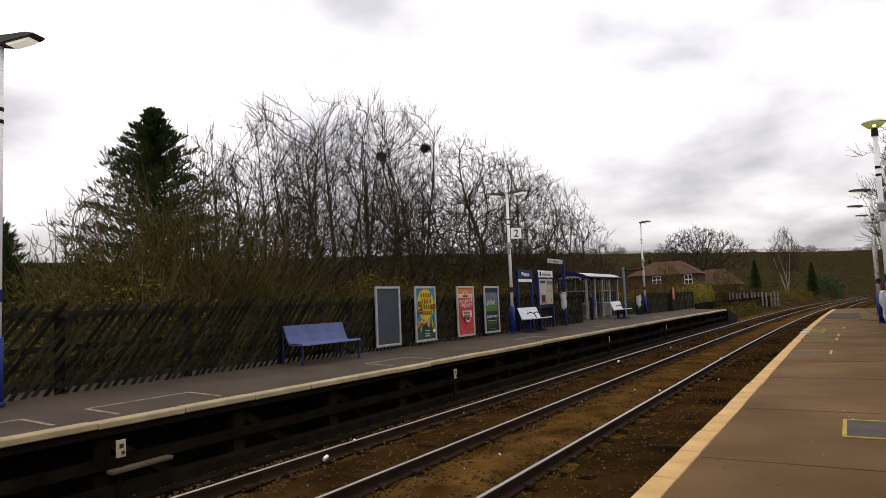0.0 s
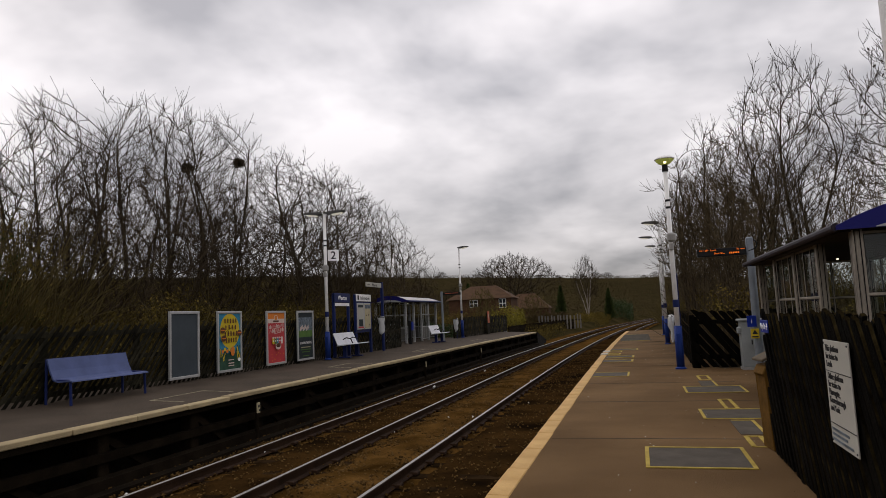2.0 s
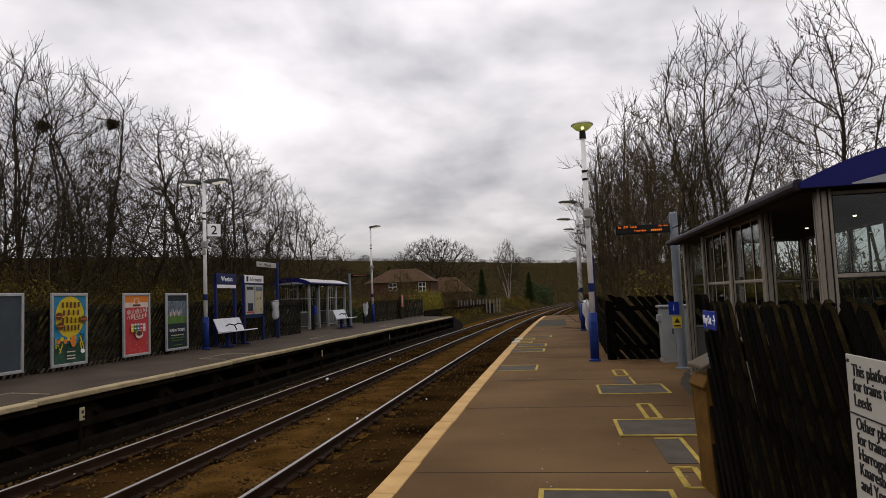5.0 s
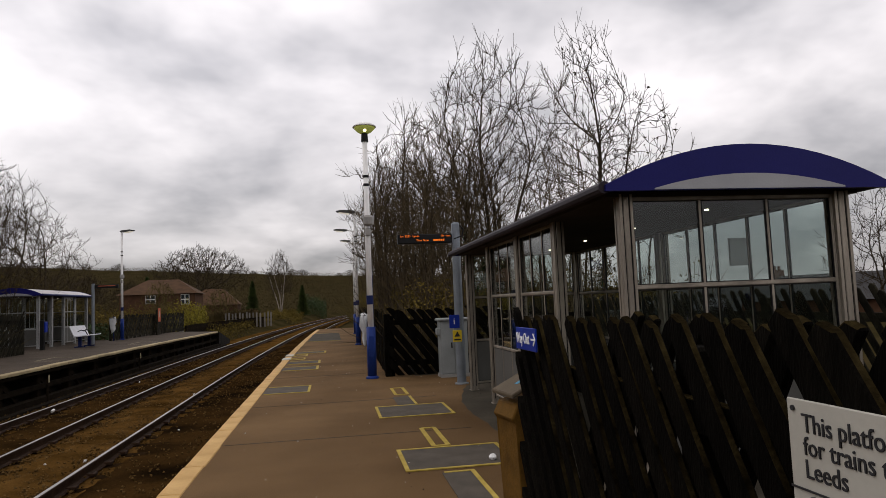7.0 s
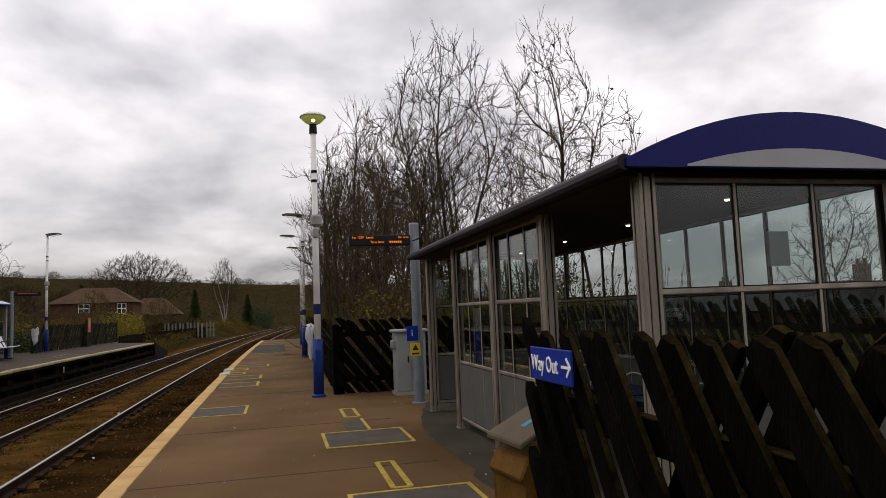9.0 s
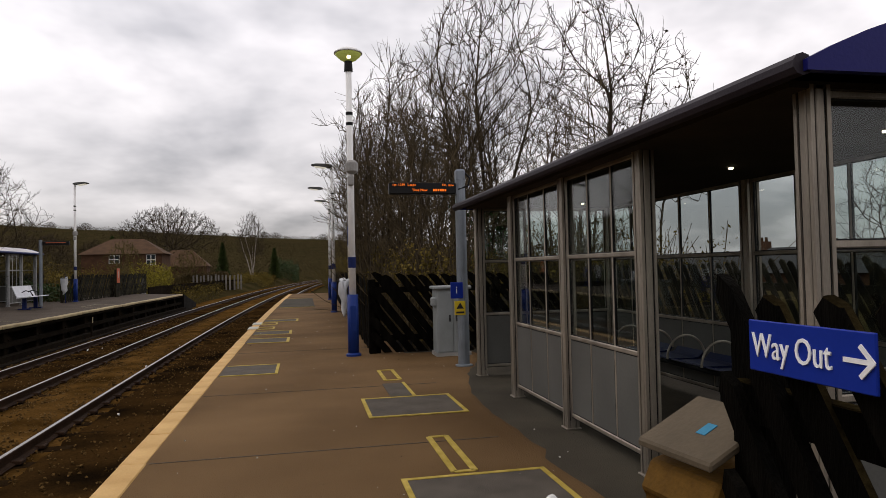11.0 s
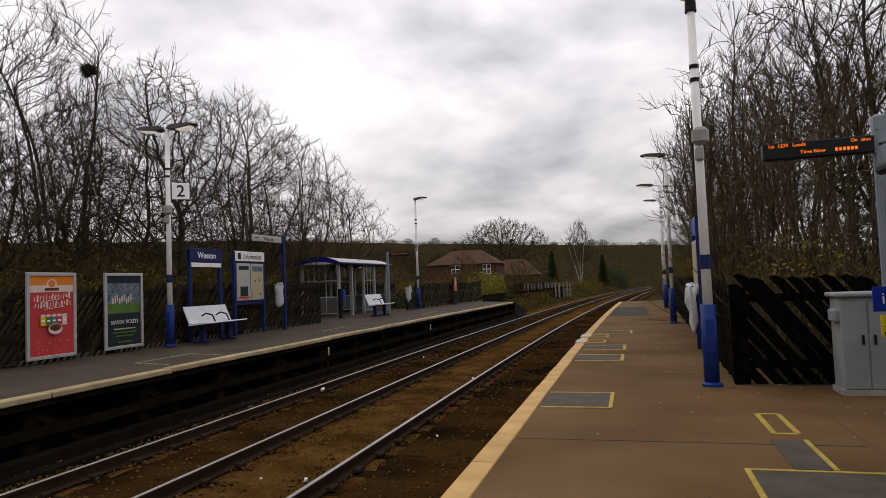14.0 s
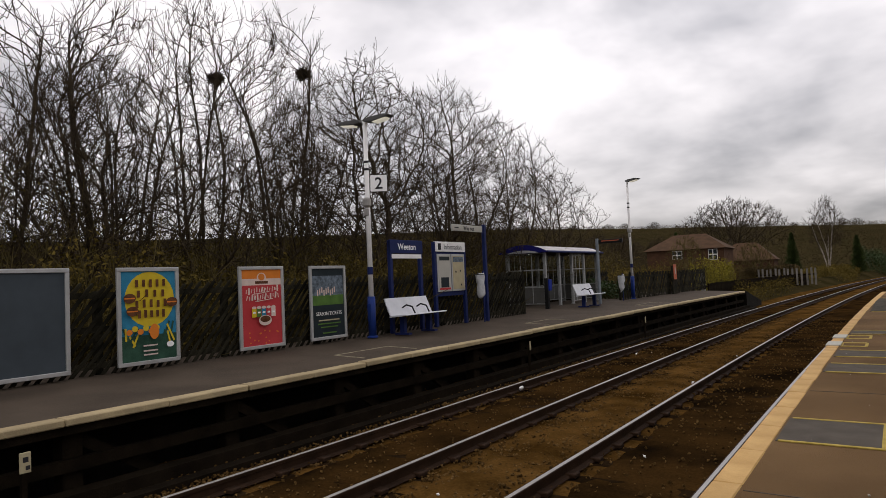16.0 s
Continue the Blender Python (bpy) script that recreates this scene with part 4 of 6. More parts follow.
# ---- grit bin, signs on the near fence ----
gb = thing("grit_bin", "ochre bin with a sloping tan lid at the fence corner", "bin", pose(2.40, 9.68, 0, 0, 0, 8))
bm = bmesh.new(); prism(bm, [(-0.085, 0), (0.1, 0), (0.1, 0.82), (-0.09, 0.79), (-0.13, 0.71), (-0.1, 0.69)], -0.14, 0.14)
bmesh.ops.bevel(bm, geom=list(bm.edges), offset=0.008, segments=1, affect="EDGES")
part("body", bm, M["grit"], gb)
bm = bmesh.new(); prism(bm, [(-0.125, 0.825), (-0.125, 0.85), (0.1, 0.955), (0.11, 0.93)], -0.15, 0.15)
bmesh.ops.bevel(bm, geom=list(bm.edges), offset=0.006, segments=1, affect="EDGES")
part("lid", bm, M["lid"], gb, "sloping tan lid")
boxpart("label_patch", (-0.02, -0.02, 0.8995), (0.05, 0.035, 0.003), M["pblue"], gb, "faded blue mark", rot=pose(0, 0, 0, 0, -25, 0))

wo = thing("way_out_sign", "blue sign with white lettering on the slatted fence", "sign", pose(2.29, 9.33, 1.112, 0, 0, -90))
boxpart("plate", (0.168, 0, 0.06), (0.342, 0.008, 0.112), M["sign_blue"], wo, bev=0.002)
words("lettering", "Way Out", 0.076, pose(0.012, -0.006, 0.037, 90, 0, 0), M["sign_white"], wo, squeeze=0.78, fat=0.002)
bm = bmesh.new(); box(bm, (0.301, -0.0055, 0.062), (0.066, 0.003, 0.009)); box(bm, (0.322, -0.006, 0.0755), (0.043, 0.003, 0.009), pose(0, 0, 0, 0, 45, 0)); box(bm, (0.322, -0.0065, 0.0485), (0.043, 0.003, 0.009), pose(0, 0, 0, 0, -45, 0))
part("arrow", bm, M["white"], wo)

nt = thing("platform_notice", "white printed notice screwed to the slatted fence", "notice", pose(2.30, 7.22, 0.52, 0, 0, -90))
boxpart("board", (0.255, 0, 0.31), (0.51, 0.008, 0.62), M["notice"], nt, bev=0.002)
for z in (0.435, 0.125):
    boxpart("ruled_line", (0.255, -0.006, z), (0.51, 0.003, 0.004), M["ink"], nt)
for k, (body, z) in enumerate((("This platform", 0.555), ("for trains to", 0.508), ("Leeds", 0.461), ("Other platform", 0.388), ("for trains to", 0.341), ("Harrogate,", 0.294), ("Knaresborough", 0.247), ("and York", 0.200))):
    words("text_line", body, 0.055, pose(0.045, -0.0055, z, 90, 0, 0), M["ink"], nt, squeeze=0.92)
for z, w in ((0.09, 0.34), (0.06, 0.3), (0.03, 0.4)):
    boxpart("text_bar", (0.03 + w / 2, -0.006, z), (w, 0.003, 0.014), M["pgrey"], nt)
for x in (0.02, 0.49):
    for z in (0.02, 0.60):
        bm = bmesh.new(); tube(bm, (x, -0.002, z), (x, -0.008, z), 0.006, seg=8)
        part("screw_head", bm, M["ink"], nt)

# bags on hoops, near platform
def bag_hoop(x, y, z, face, high=1.05, label="clear plastic rubbish bag on a hoop stand"):
    b = thing("rubbish_bag", label, "rubbish bag", pose(x, y, z, 0, 0, face), group="rubbish bags")
    bm = bmesh.new(); tube(bm, (0.17, 0, 0), (0.17, 0, high + 0.1), 0.02, seg=8)
    part("stand", bm, M["navy"], b, "dark stand")
    bm = bmesh.new()
    ring = [(0.122 * math.cos(k * 0.5236), 0.122 * math.sin(k * 0.5236), high) for k in range(13)]
    bent(bm, ring, 0.01, 6)
    part("hoop", bm, M["black"], b)
    bm = bmesh.new()
    lathe(bm, [(0.13, 0.01), (0.135, -0.05), (0.12, -0.2), (0.10, -0.36), (0.085, -0.5), (0.06, -0.6), (0.02, -0.66)], (0, 0, high), 18)
    for v in bm.verts:
        v.co += Vector((noise.noise(v.co * 7), noise.noise(v.co * 7 + Vector((5, 0, 0))), noise.noise(v.co * 7 + Vector((0, 9, 0))))) * 0.10
        v.co.x *= 0.6
    part("bag", bm, M["bag"], b, "translucent white bag", True)


bag_hoop(2.0, 20.3, 0, 0, 1.15)
bag_hoop(-8.35, 26.85, FB, 90, 1.3)
bag_hoop(-8.55, 38.6, FB, 90, 1.05)
tall = thing("blue_sign_board", "tall narrow blue sign board with a pale timetable", "sign", pose(2.28, 22.4, 0))
for y in (-0.42, 0.42):
    boxpart("leg", (0, y, 1.15), (0.07, 0.07, 2.3), M["navy"], tall)
boxpart("header", (0, 0, 2.15), (0.05, 0.8, 0.3), M["sign_blue"], tall)
boxpart("panel", (-0.01, 0, 1.45), (0.05, 0.78, 0.9), M["frame"], tall)
boxpart("sheet", (-0.037, 0, 1.45), (0.006, 0.68, 0.8), M["tan_print"], tall)
cc = thing("camera_pole", "thin grey pole carrying a far display board", "pole", pose(-8.62, 36.3, FB))
bm = bmesh.new(); tube(bm, (0, 0, 0), (0, 0, 2.55), 0.06, seg=10)
part("post", bm, M["galv"], cc)
boxpart("display", (0.55, 0, 2.42), (0.95, 0.12, 0.15), M["black"], cc, "black display with dull amber letters", bev=0.01)
boxpart("letter_bar", (0.55, -0.063, 2.44), (0.7, 0.004, 0.03), M["red_sign"], cc)

# ---- benches ----
def bench_blue(m):
    b = thing("bench", "blue perforated steel bench with a high back", "bench", m, group="platform benches")
    L = 1.85
    bm = bmesh.new()
    prof = [(0.0, 0.80), (0.03, 0.81), (0.10, 0.60), (0.17, 0.46), (0.26, 0.42), (0.5, 0.44), (0.56, 0.42), (0.57, 0.40), (0.5, 0.41), (0.25, 0.395), (0.145, 0.44), (0.075, 0.59)]
    prism(bm, prof, 0, L)
    part("seat_shell", bm, M["bench_blue"], b)
    for y in (0.03, L - 0.03):
        bm = bmesh.new()
        bent(bm, [(-0.02, y, 0.0), (-0.02, y, 0.8), (0.08, y, 0.58), (0.16, y, 0.43), (0.5, y, 0.42), (0.52, y, 0.0)], 0.024, 8)
        part("end_frame", bm, M["navy"], b, "dark blue tubular frame")
    return b


bench_blue(pose(-8.68, 11.87, FB - 0.03))


def bench_white(m):
    b = thing("bench", "pale steel bench with black arm loops", "bench", m, group="platform benches")
    L = 1.6
    bm = bmesh.new()
    prism(bm, [(0.0, 0.82), (0.02, 0.83), (0.19, 0.44), (0.17, 0.42)], 0, L)
    part("backrest", bm, M["bench_white"], b)
    bm = bmesh.new()
    prism(bm, [(0.14, 0.40), (0.16, 0.44), (0.62, 0.47), (0.64, 0.45), (0.62, 0.44)], 0, L)
    part("seat", bm, M["bench_white"], b)
    for y in (0.5, 1.05):
        bm = bmesh.new(); bent(bm, [(0.14, y, 0.60), (0.26, y, 0.66), (0.42, y, 0.62), (0.5, y, 0.47)], 0.018, 8)
        part("arm_loop", bm, M["black"], b, "black arm loop")
    for y in (0.3, L - 0.3):
        boxpart("leg", (0.3, y, 0.2), (0.12, 0.1, 0.4), M["navy"], b)
        boxpart("foot", (0.3, y, 0.02), (0.4, 0.12, 0.04), M["navy"], b)
    return b


bench_white(pose(-8.55, 22.95, FB))
bench_white(pose(-8.6, 33.6, FB))

# ---- posters ----
def poster(y, label):
    """A framed poster on the far fence; art is laid on in the frame's own plane: u along y, v up, from the sheet's middle."""
    p = thing("poster_frame", label, "poster", pose(-8.72, y + 0.52, 0.28), group="framed posters")
    boxpart("backing", (0.0, 0, 0.755), (0.04, 1.02, 1.48), M["black"], p)
    for c, s in (((0.03, 0, 0.03), (0.05, 1.05, 0.06)), ((0.03, 0, 1.48), (0.05, 1.05, 0.06)), ((0.03, -0.495, 0.755), (0.05, 0.06, 1.39)), ((0.03, 0.495, 0.755), (0.05, 0.06, 1.39))):
        boxpart("frame_bar", c, s, M["frame"], p, bev=0.006)
    for y in (-0.4, 0.4):
        boxpart("bracket", (-0.06, y, 0.6), (0.12, 0.05, 1.1), M["black"], p)
    depth = [0.024]

    def art(name, u, v, w, h, material, round_=False, rot=0):
        depth[0] += 0.0012
        bm = bmesh.new()
        if round_:
            n = 24
            vs = [bm.verts.new((depth[0], u + w / 2 * math.cos(2 * math.pi * k / n), 0.755 + v + h / 2 * math.sin(2 * math.pi * k / n))) for k in range(n)]
            bm.faces.new(vs)
            g = bmesh.ops.extrude_face_region(bm, geom=list(bm.faces))
            bmesh.ops.translate(bm, verts=[e for e in g["geom"] if isinstance(e, bmesh.types.BMVert)], vec=(0.001, 0, 0))
        else:
            box(bm, (depth[0], u, 0.755 + v), (0.002, w, h), pose(0, 0, 0, rot, 0, 0))
        part(name, bm, material, p)
    return p, art


S = (0.94, 1.40)
p, art = poster(15.06, "blank slate-grey poster in an aluminium frame")
art("sheet", 0, 0, *S, M["slate"])
p, art = poster(16.81, "yellow and blue illustrated poster in an aluminium frame")
art("sheet", 0, 0, *S, M["pblue"])
art("printed_disc", 0.02, 0.26, 0.84, 0.86, M["pyellow"], True)
art("foreground", 0, -0.50, 0.94, 0.40, M["pgreen"])
r4 = random.Random(4)
for k in range(14):
    art("printed_leaf", r4.uniform(-0.44, 0.44), r4.uniform(-0.4, -0.2), 0.03, r4.uniform(0.15, 0.32), M["pgreen"] if k % 3 else M["pyellow"], False, r4.uniform(-35, 35))
for k, (w, v) in enumerate(((0.52, 0.51), (0.50, 0.35), (0.54, 0.19), (0.46, 0.03))):
    n = 5 if k != 1 else 4
    for i in range(n):
        art("headline_bar", (i - (n - 1) / 2) * w / n * 1.1 + 0.02, v + r4.uniform(-0.006, 0.006), 0.048, r4.uniform(0.105, 0.125), M["pbrown"])
for u, v in ((-0.34, 0.28), (-0.30, 0.08), (0.37, 0.2)):
    art("printed_egg", u, v, 0.2, 0.15, M["pbrown"], True)
    art("printed_stripe", u, v, 0.17, 0.02, M["orange"])
for k in range(6):
    art("printed_flower", -0.36 + 0.09 * k, -0.24 + 0.05 * (k % 2), 0.1, 0.09, M["pyellow"] if k % 2 else M["orange"], True)
art("printed_figure", 0.05, -0.25, 0.16, 0.24, M["orange"], True)
for v in (-0.46, -0.54, -0.60):
    art("text_bar", -0.02, v, 0.24, 0.022, M["ppink"])
art("printed_badge", 0.32, -0.47, 0.13, 0.09, M["white"], True)
p, art = poster(19.07, "red food poster with an orange band in an aluminium frame")
art("sheet", 0, 0, *S, M["red"])
art("orange_band", 0, 0.61, 0.94, 0.18, M["orange"])
art("white_band", 0, 0.47, 0.94, 0.12, M["ppink"])
art("badge", 0.0, 0.54, 0.22, 0.2, M["ppink"], True)
art("badge_inner", 0.0, 0.56, 0.15, 0.13, M["orange"], True)
art("brand_bar", 0.0, 0.46, 0.3, 0.05, M["pbrown"])
for k in range(26):
    art("script_bar", -0.36 + 0.06 * (k % 13), (0.30 if k < 13 else 0.17) + 0.004 * (k % 13) + r4.uniform(-0.012, 0.012), r4.choice((0.016, 0.036)), r4.uniform(0.05, 0.12), M["ppink"], False, r4.uniform(-25, 15))
for u, v, w in ((-0.05, 0.265, 0.4), (0.02, 0.13, 0.42)):
    art("script_bar", u, v, w, 0.012, M["ppink"], False, 6)
for k in range(5):
    art("printed_pot", -0.22 + 0.11 * k, -0.09, 0.10, 0.17, (M["pyellow"], M["pgrass"], M["pblue"], M["red"], M["ppink"])[k])
    art("printed_lid", -0.22 + 0.11 * k, 0.0, 0.10, 0.05, M["ppink"], True)
    art("pot_bar", -0.22 + 0.11 * k, -0.09, 0.06, 0.03, M["white"])
art("printed_bowl", 0.02, -0.24, 0.30, 0.19, M["ppink"], True)
art("printed_food", 0.02, -0.215, 0.24, 0.12, M["pbrown"], True)
for k in range(14):
    art("printed_fleck", r4.uniform(-0.42, 0.42), r4.uniform(-0.66, -0.42), 0.03, 0.03, M["orange"], True)
p, art = poster(20.81, "dark sports ground poster in an aluminium frame")
art("sheet", 0, 0, *S, M["pdark"])
art("printed_stand", 0, 0.34, 0.9, 0.42, M["pgrey"])
art("printed_pitch", 0, 0.05, 0.9, 0.2, M["pgrass"])
for k in range(9):
    art("printed_figure_bar", -0.3 + 0.06 * k, 0.2 + 0.03 * (k % 3), 0.03, 0.12, M["ppink"])
for v, w in ((-0.36, 0.6), (-0.43, 0.66), (-0.5, 0.5), (-0.62, 0.4)):
    art("text_bar", 0, v, w, 0.025, M["pgrass"] if v < -0.4 else M["tan_print"])
words("headline", "SEASON TICKETS", 0.105, pose(0.0415, 0, 0.755 - 0.26, 90, 0, 90), M["white"], p, "CENTER", 0.92)

# ---- name board, information board, way out sign on the far platform ----
def post_sign(y0, y1, label, name):
    s = thing(name, label, "sign", pose(-8.72, (y0 + y1) / 2, FB))
    w = y1 - y0
    for y in (-w / 2 + 0.05, w / 2 - 0.05):
        boxpart("leg", (0, y, 1.09), (0.09, 0.1, 2.18), M["navy"], s, bev=0.01)
    return s, w


s, w = post_sign(23.4, 24.68, "navy station name board on two posts", "station_name_board")
boxpart("name_panel", (0.03, 0, 2.03), (0.06, w, 0.32), M["navy"], s, bev=0.006)
words("name_lettering", "Weeton", 0.21, pose(0.064, 0, 1.96, 90, 0, 90), M["sign_white"], s, "CENTER", fat=0.01)
boxpart("strip", (0.03, 0, 1.80), (0.05, w - 0.12, 0.10), M["white"], s, "white strip under the name")
s, w = post_sign(25.2, 26.7, "navy framed information board with timetable sheets", "information_board")
boxpart("header", (0.03, 0, 2.06), (0.06, w - 0.1, 0.26), M["white"], s, "pale header", bev=0.005)
words("header_lettering", "Information", 0.19, pose(0.064, 0.1, 1.99, 90, 0, 90), M["ink"], s, "CENTER", 0.95)
boxpart("header_symbol", (0.064, -0.53, 2.06), (0.006, 0.13, 0.17), M["ink"], s)
boxpart("back_board", (-0.01, 0, 1.35), (0.05, w - 0.2, 1.15), M["navy"], s)
for y, mt in ((-0.33, "notice"), (0.33, "tan_print")):
    f = boxpart("case", (0.03, y, 1.38), (0.05, 0.62, 0.98), M["frame"], s, "aluminium display case", bev=0.006)
    boxpart("sheet", (0.058, y, 1.38), (0.006, 0.53, 0.88), M[mt], f)
boxpart("title_bar", (0.063, -0.33, 1.75), (0.005, 0.46, 0.1), M["pdark"], s)
boxpart("photo_bar", (0.063, -0.33, 1.13), (0.005, 0.36, 0.26), M["pdark"], s)
boxpart("red_bar", (0.063, -0.33, 0.965), (0.005, 0.5, 0.05), M["red"], s)
boxpart("title_bar", (0.063, 0.33, 1.73), (0.005, 0.5, 0.14), M["pgrey"], s)
for y, z in ((0.2, 1.4), (0.42, 1.42), (0.45, 1.05)):
    boxpart("map_mark", (0.063, y, z), (0.005, 0.05, 0.05), M["ink"], s)
s = thing("way_out_post", "tall navy post with a pale hanging direction sign", "sign", pose(-8.5, 27.42, FB))
boxpart("post", (0, 0, 1.35), (0.1, 0.1, 2.7), M["navy"], s, bev=0.01)
boxpart("sign_plate", (0.02, -0.9, 2.56), (0.04, 1.5, 0.17), M["notice"], s, "pale direction plate", bev=0.004)
boxpart("plate_edge", (0.02, -0.12, 2.56), (0.05, 0.06, 0.2), M["navy"], s)
words("lettering", "Way out", 0.15, pose(0.043, -0.85, 2.505, 90, 0, 90), M["ink"], s, "CENTER", fat=0.012)
boxpart("arrow", (0.042, -1.45, 2.56), (0.004, 0.2, 0.025), M["ink"], s)
hp = thing("help_point", "dark post with a blue help point", "help point", pose(-9.3, 33.0, FB))
boxpart("post", (0, 0, 0.55), (0.14, 0.14, 1.1), M["black"], hp, bev=0.01)
boxpart("panel", (0.08, 0.1, 0.85), (0.06, 0.22, 0.4), M["sign_blue"], hp, bev=0.01)
ws = thing("trespass_sign", "faded red warning sign on dark fencing", "sign", pose(-8.25, 45.6, FB))
boxpart("post", (-0.02, 0, 0.7), (0.08, 0.7, 1.4), M["fence_far"], ws)
boxpart("plate", (0.04, 0.0, 1.1), (0.02, 0.5, 0.75), M["red_sign"], ws, bev=0.004)
boxpart("symbol_bar", (0.053, 0.02, 1.15), (0.004, 0.12, 0.34), M["notice"], ws)


# ---- trees and scrub ----
def sticks(name, segs, material, parent=None, label="", sides=3):
    """One mesh of tapered sticks from rows of two ends and two radii."""
    a = np.array([s[0] for s in segs], float); b = np.array([s[1] for s in segs], float)
    r0 = np.array([s[2] for s in segs], float); r1 = np.array([s[3] for s in segs], float)
    d = b - a
    d /= np.maximum(np.linalg.norm(d, axis=1, keepdims=True), 1e-6)
    ref = np.where(np.abs(d[:, 2:3]) > 0.9, np.array([[1.0, 0, 0]]), np.array([[0, 0, 1.0]]))
    u = np.cross(d, ref); u /= np.linalg.norm(u, axis=1, keepdims=True)
    w = np.cross(d, u)
    n = len(a)
    v = np.empty((n, 2 * sides, 3))
    for k in range(sides):
        o = math.cos(2 * math.pi * k / sides) * u + math.sin(2 * math.pi * k / sides) * w
        v[:, k] = a + o * r0[:, None]
        v[:, sides + k] = b + o * r1[:, None]
    base = (np.arange(n) * 2 * sides)[:, None, None]
    f = np.array([[k, (k + 1) % sides, sides + (k + 1) % sides, sides + k] for k in range(sides)])[None] + base
    me = bpy.data.meshes.new(name)
    me.from_pydata(v.reshape(-1, 3).tolist(), [], f.reshape(-1, 4).tolist())
    me.materials.append(material)
    ob = new(name, me)
    if parent:
        ob.parent = parent
    if label:
        ob["label"] = label
    return ob


def flakes(name, places, size, material, parent=None, label="", seed=1, long=1.0, ways=None):
    """Many small bent leaf quads at the given places, turned every way (or along ways)."""
    r = np.random.RandomState(seed)
    c = np.array(places, float)
    n = len(c)
    d = r.normal(size=(n, 3)) if ways is None else np.array(ways, float) + r.normal(size=(n, 3)) * 0.2
    d /= np.linalg.norm(d, axis=1, keepdims=True)
    e = np.cross(d, r.normal(size=(n, 3))); e /= np.linalg.norm(e, axis=1, keepdims=True)
    e *= 0.5 if ways is not None else 1.0
    s = size * r.uniform(0.5, 1.3, (n, 1))
    q = np.stack([c - d * s * long, c + e * s * 0.5, c + d * s * long, c - e * s * 0.5], 1)
    me = bpy.data.meshes.new(name)
    me.from_pydata(q.reshape(-1, 3).tolist(), [], np.arange(4 * n).reshape(-1, 4).tolist())
    me.materials.append(material)
    ob = new(name, me)
    if parent:
        ob.parent = parent
    if label:
        ob["label"] = label
    return ob


def limb(r, out, p, d, length, rad, steps, up, wob, end=0.35):
    """A wandering tapered limb; returns its joints with directions."""
    joints = []
    for i in range(steps):
        d = (d + Vector((r.gauss(0, wob), r.gauss(0, wob), r.gauss(0, wob) + up))).normalized()
        q = p + d * (length / steps)
        ra, rb = rad * (1 - (1 - end) * i / steps), rad * (1 - (1 - end) * (i + 1) / steps)
        out.append((p[:], q[:], ra, rb))
        joints.append((q, d, rb))
        p = q
    return joints


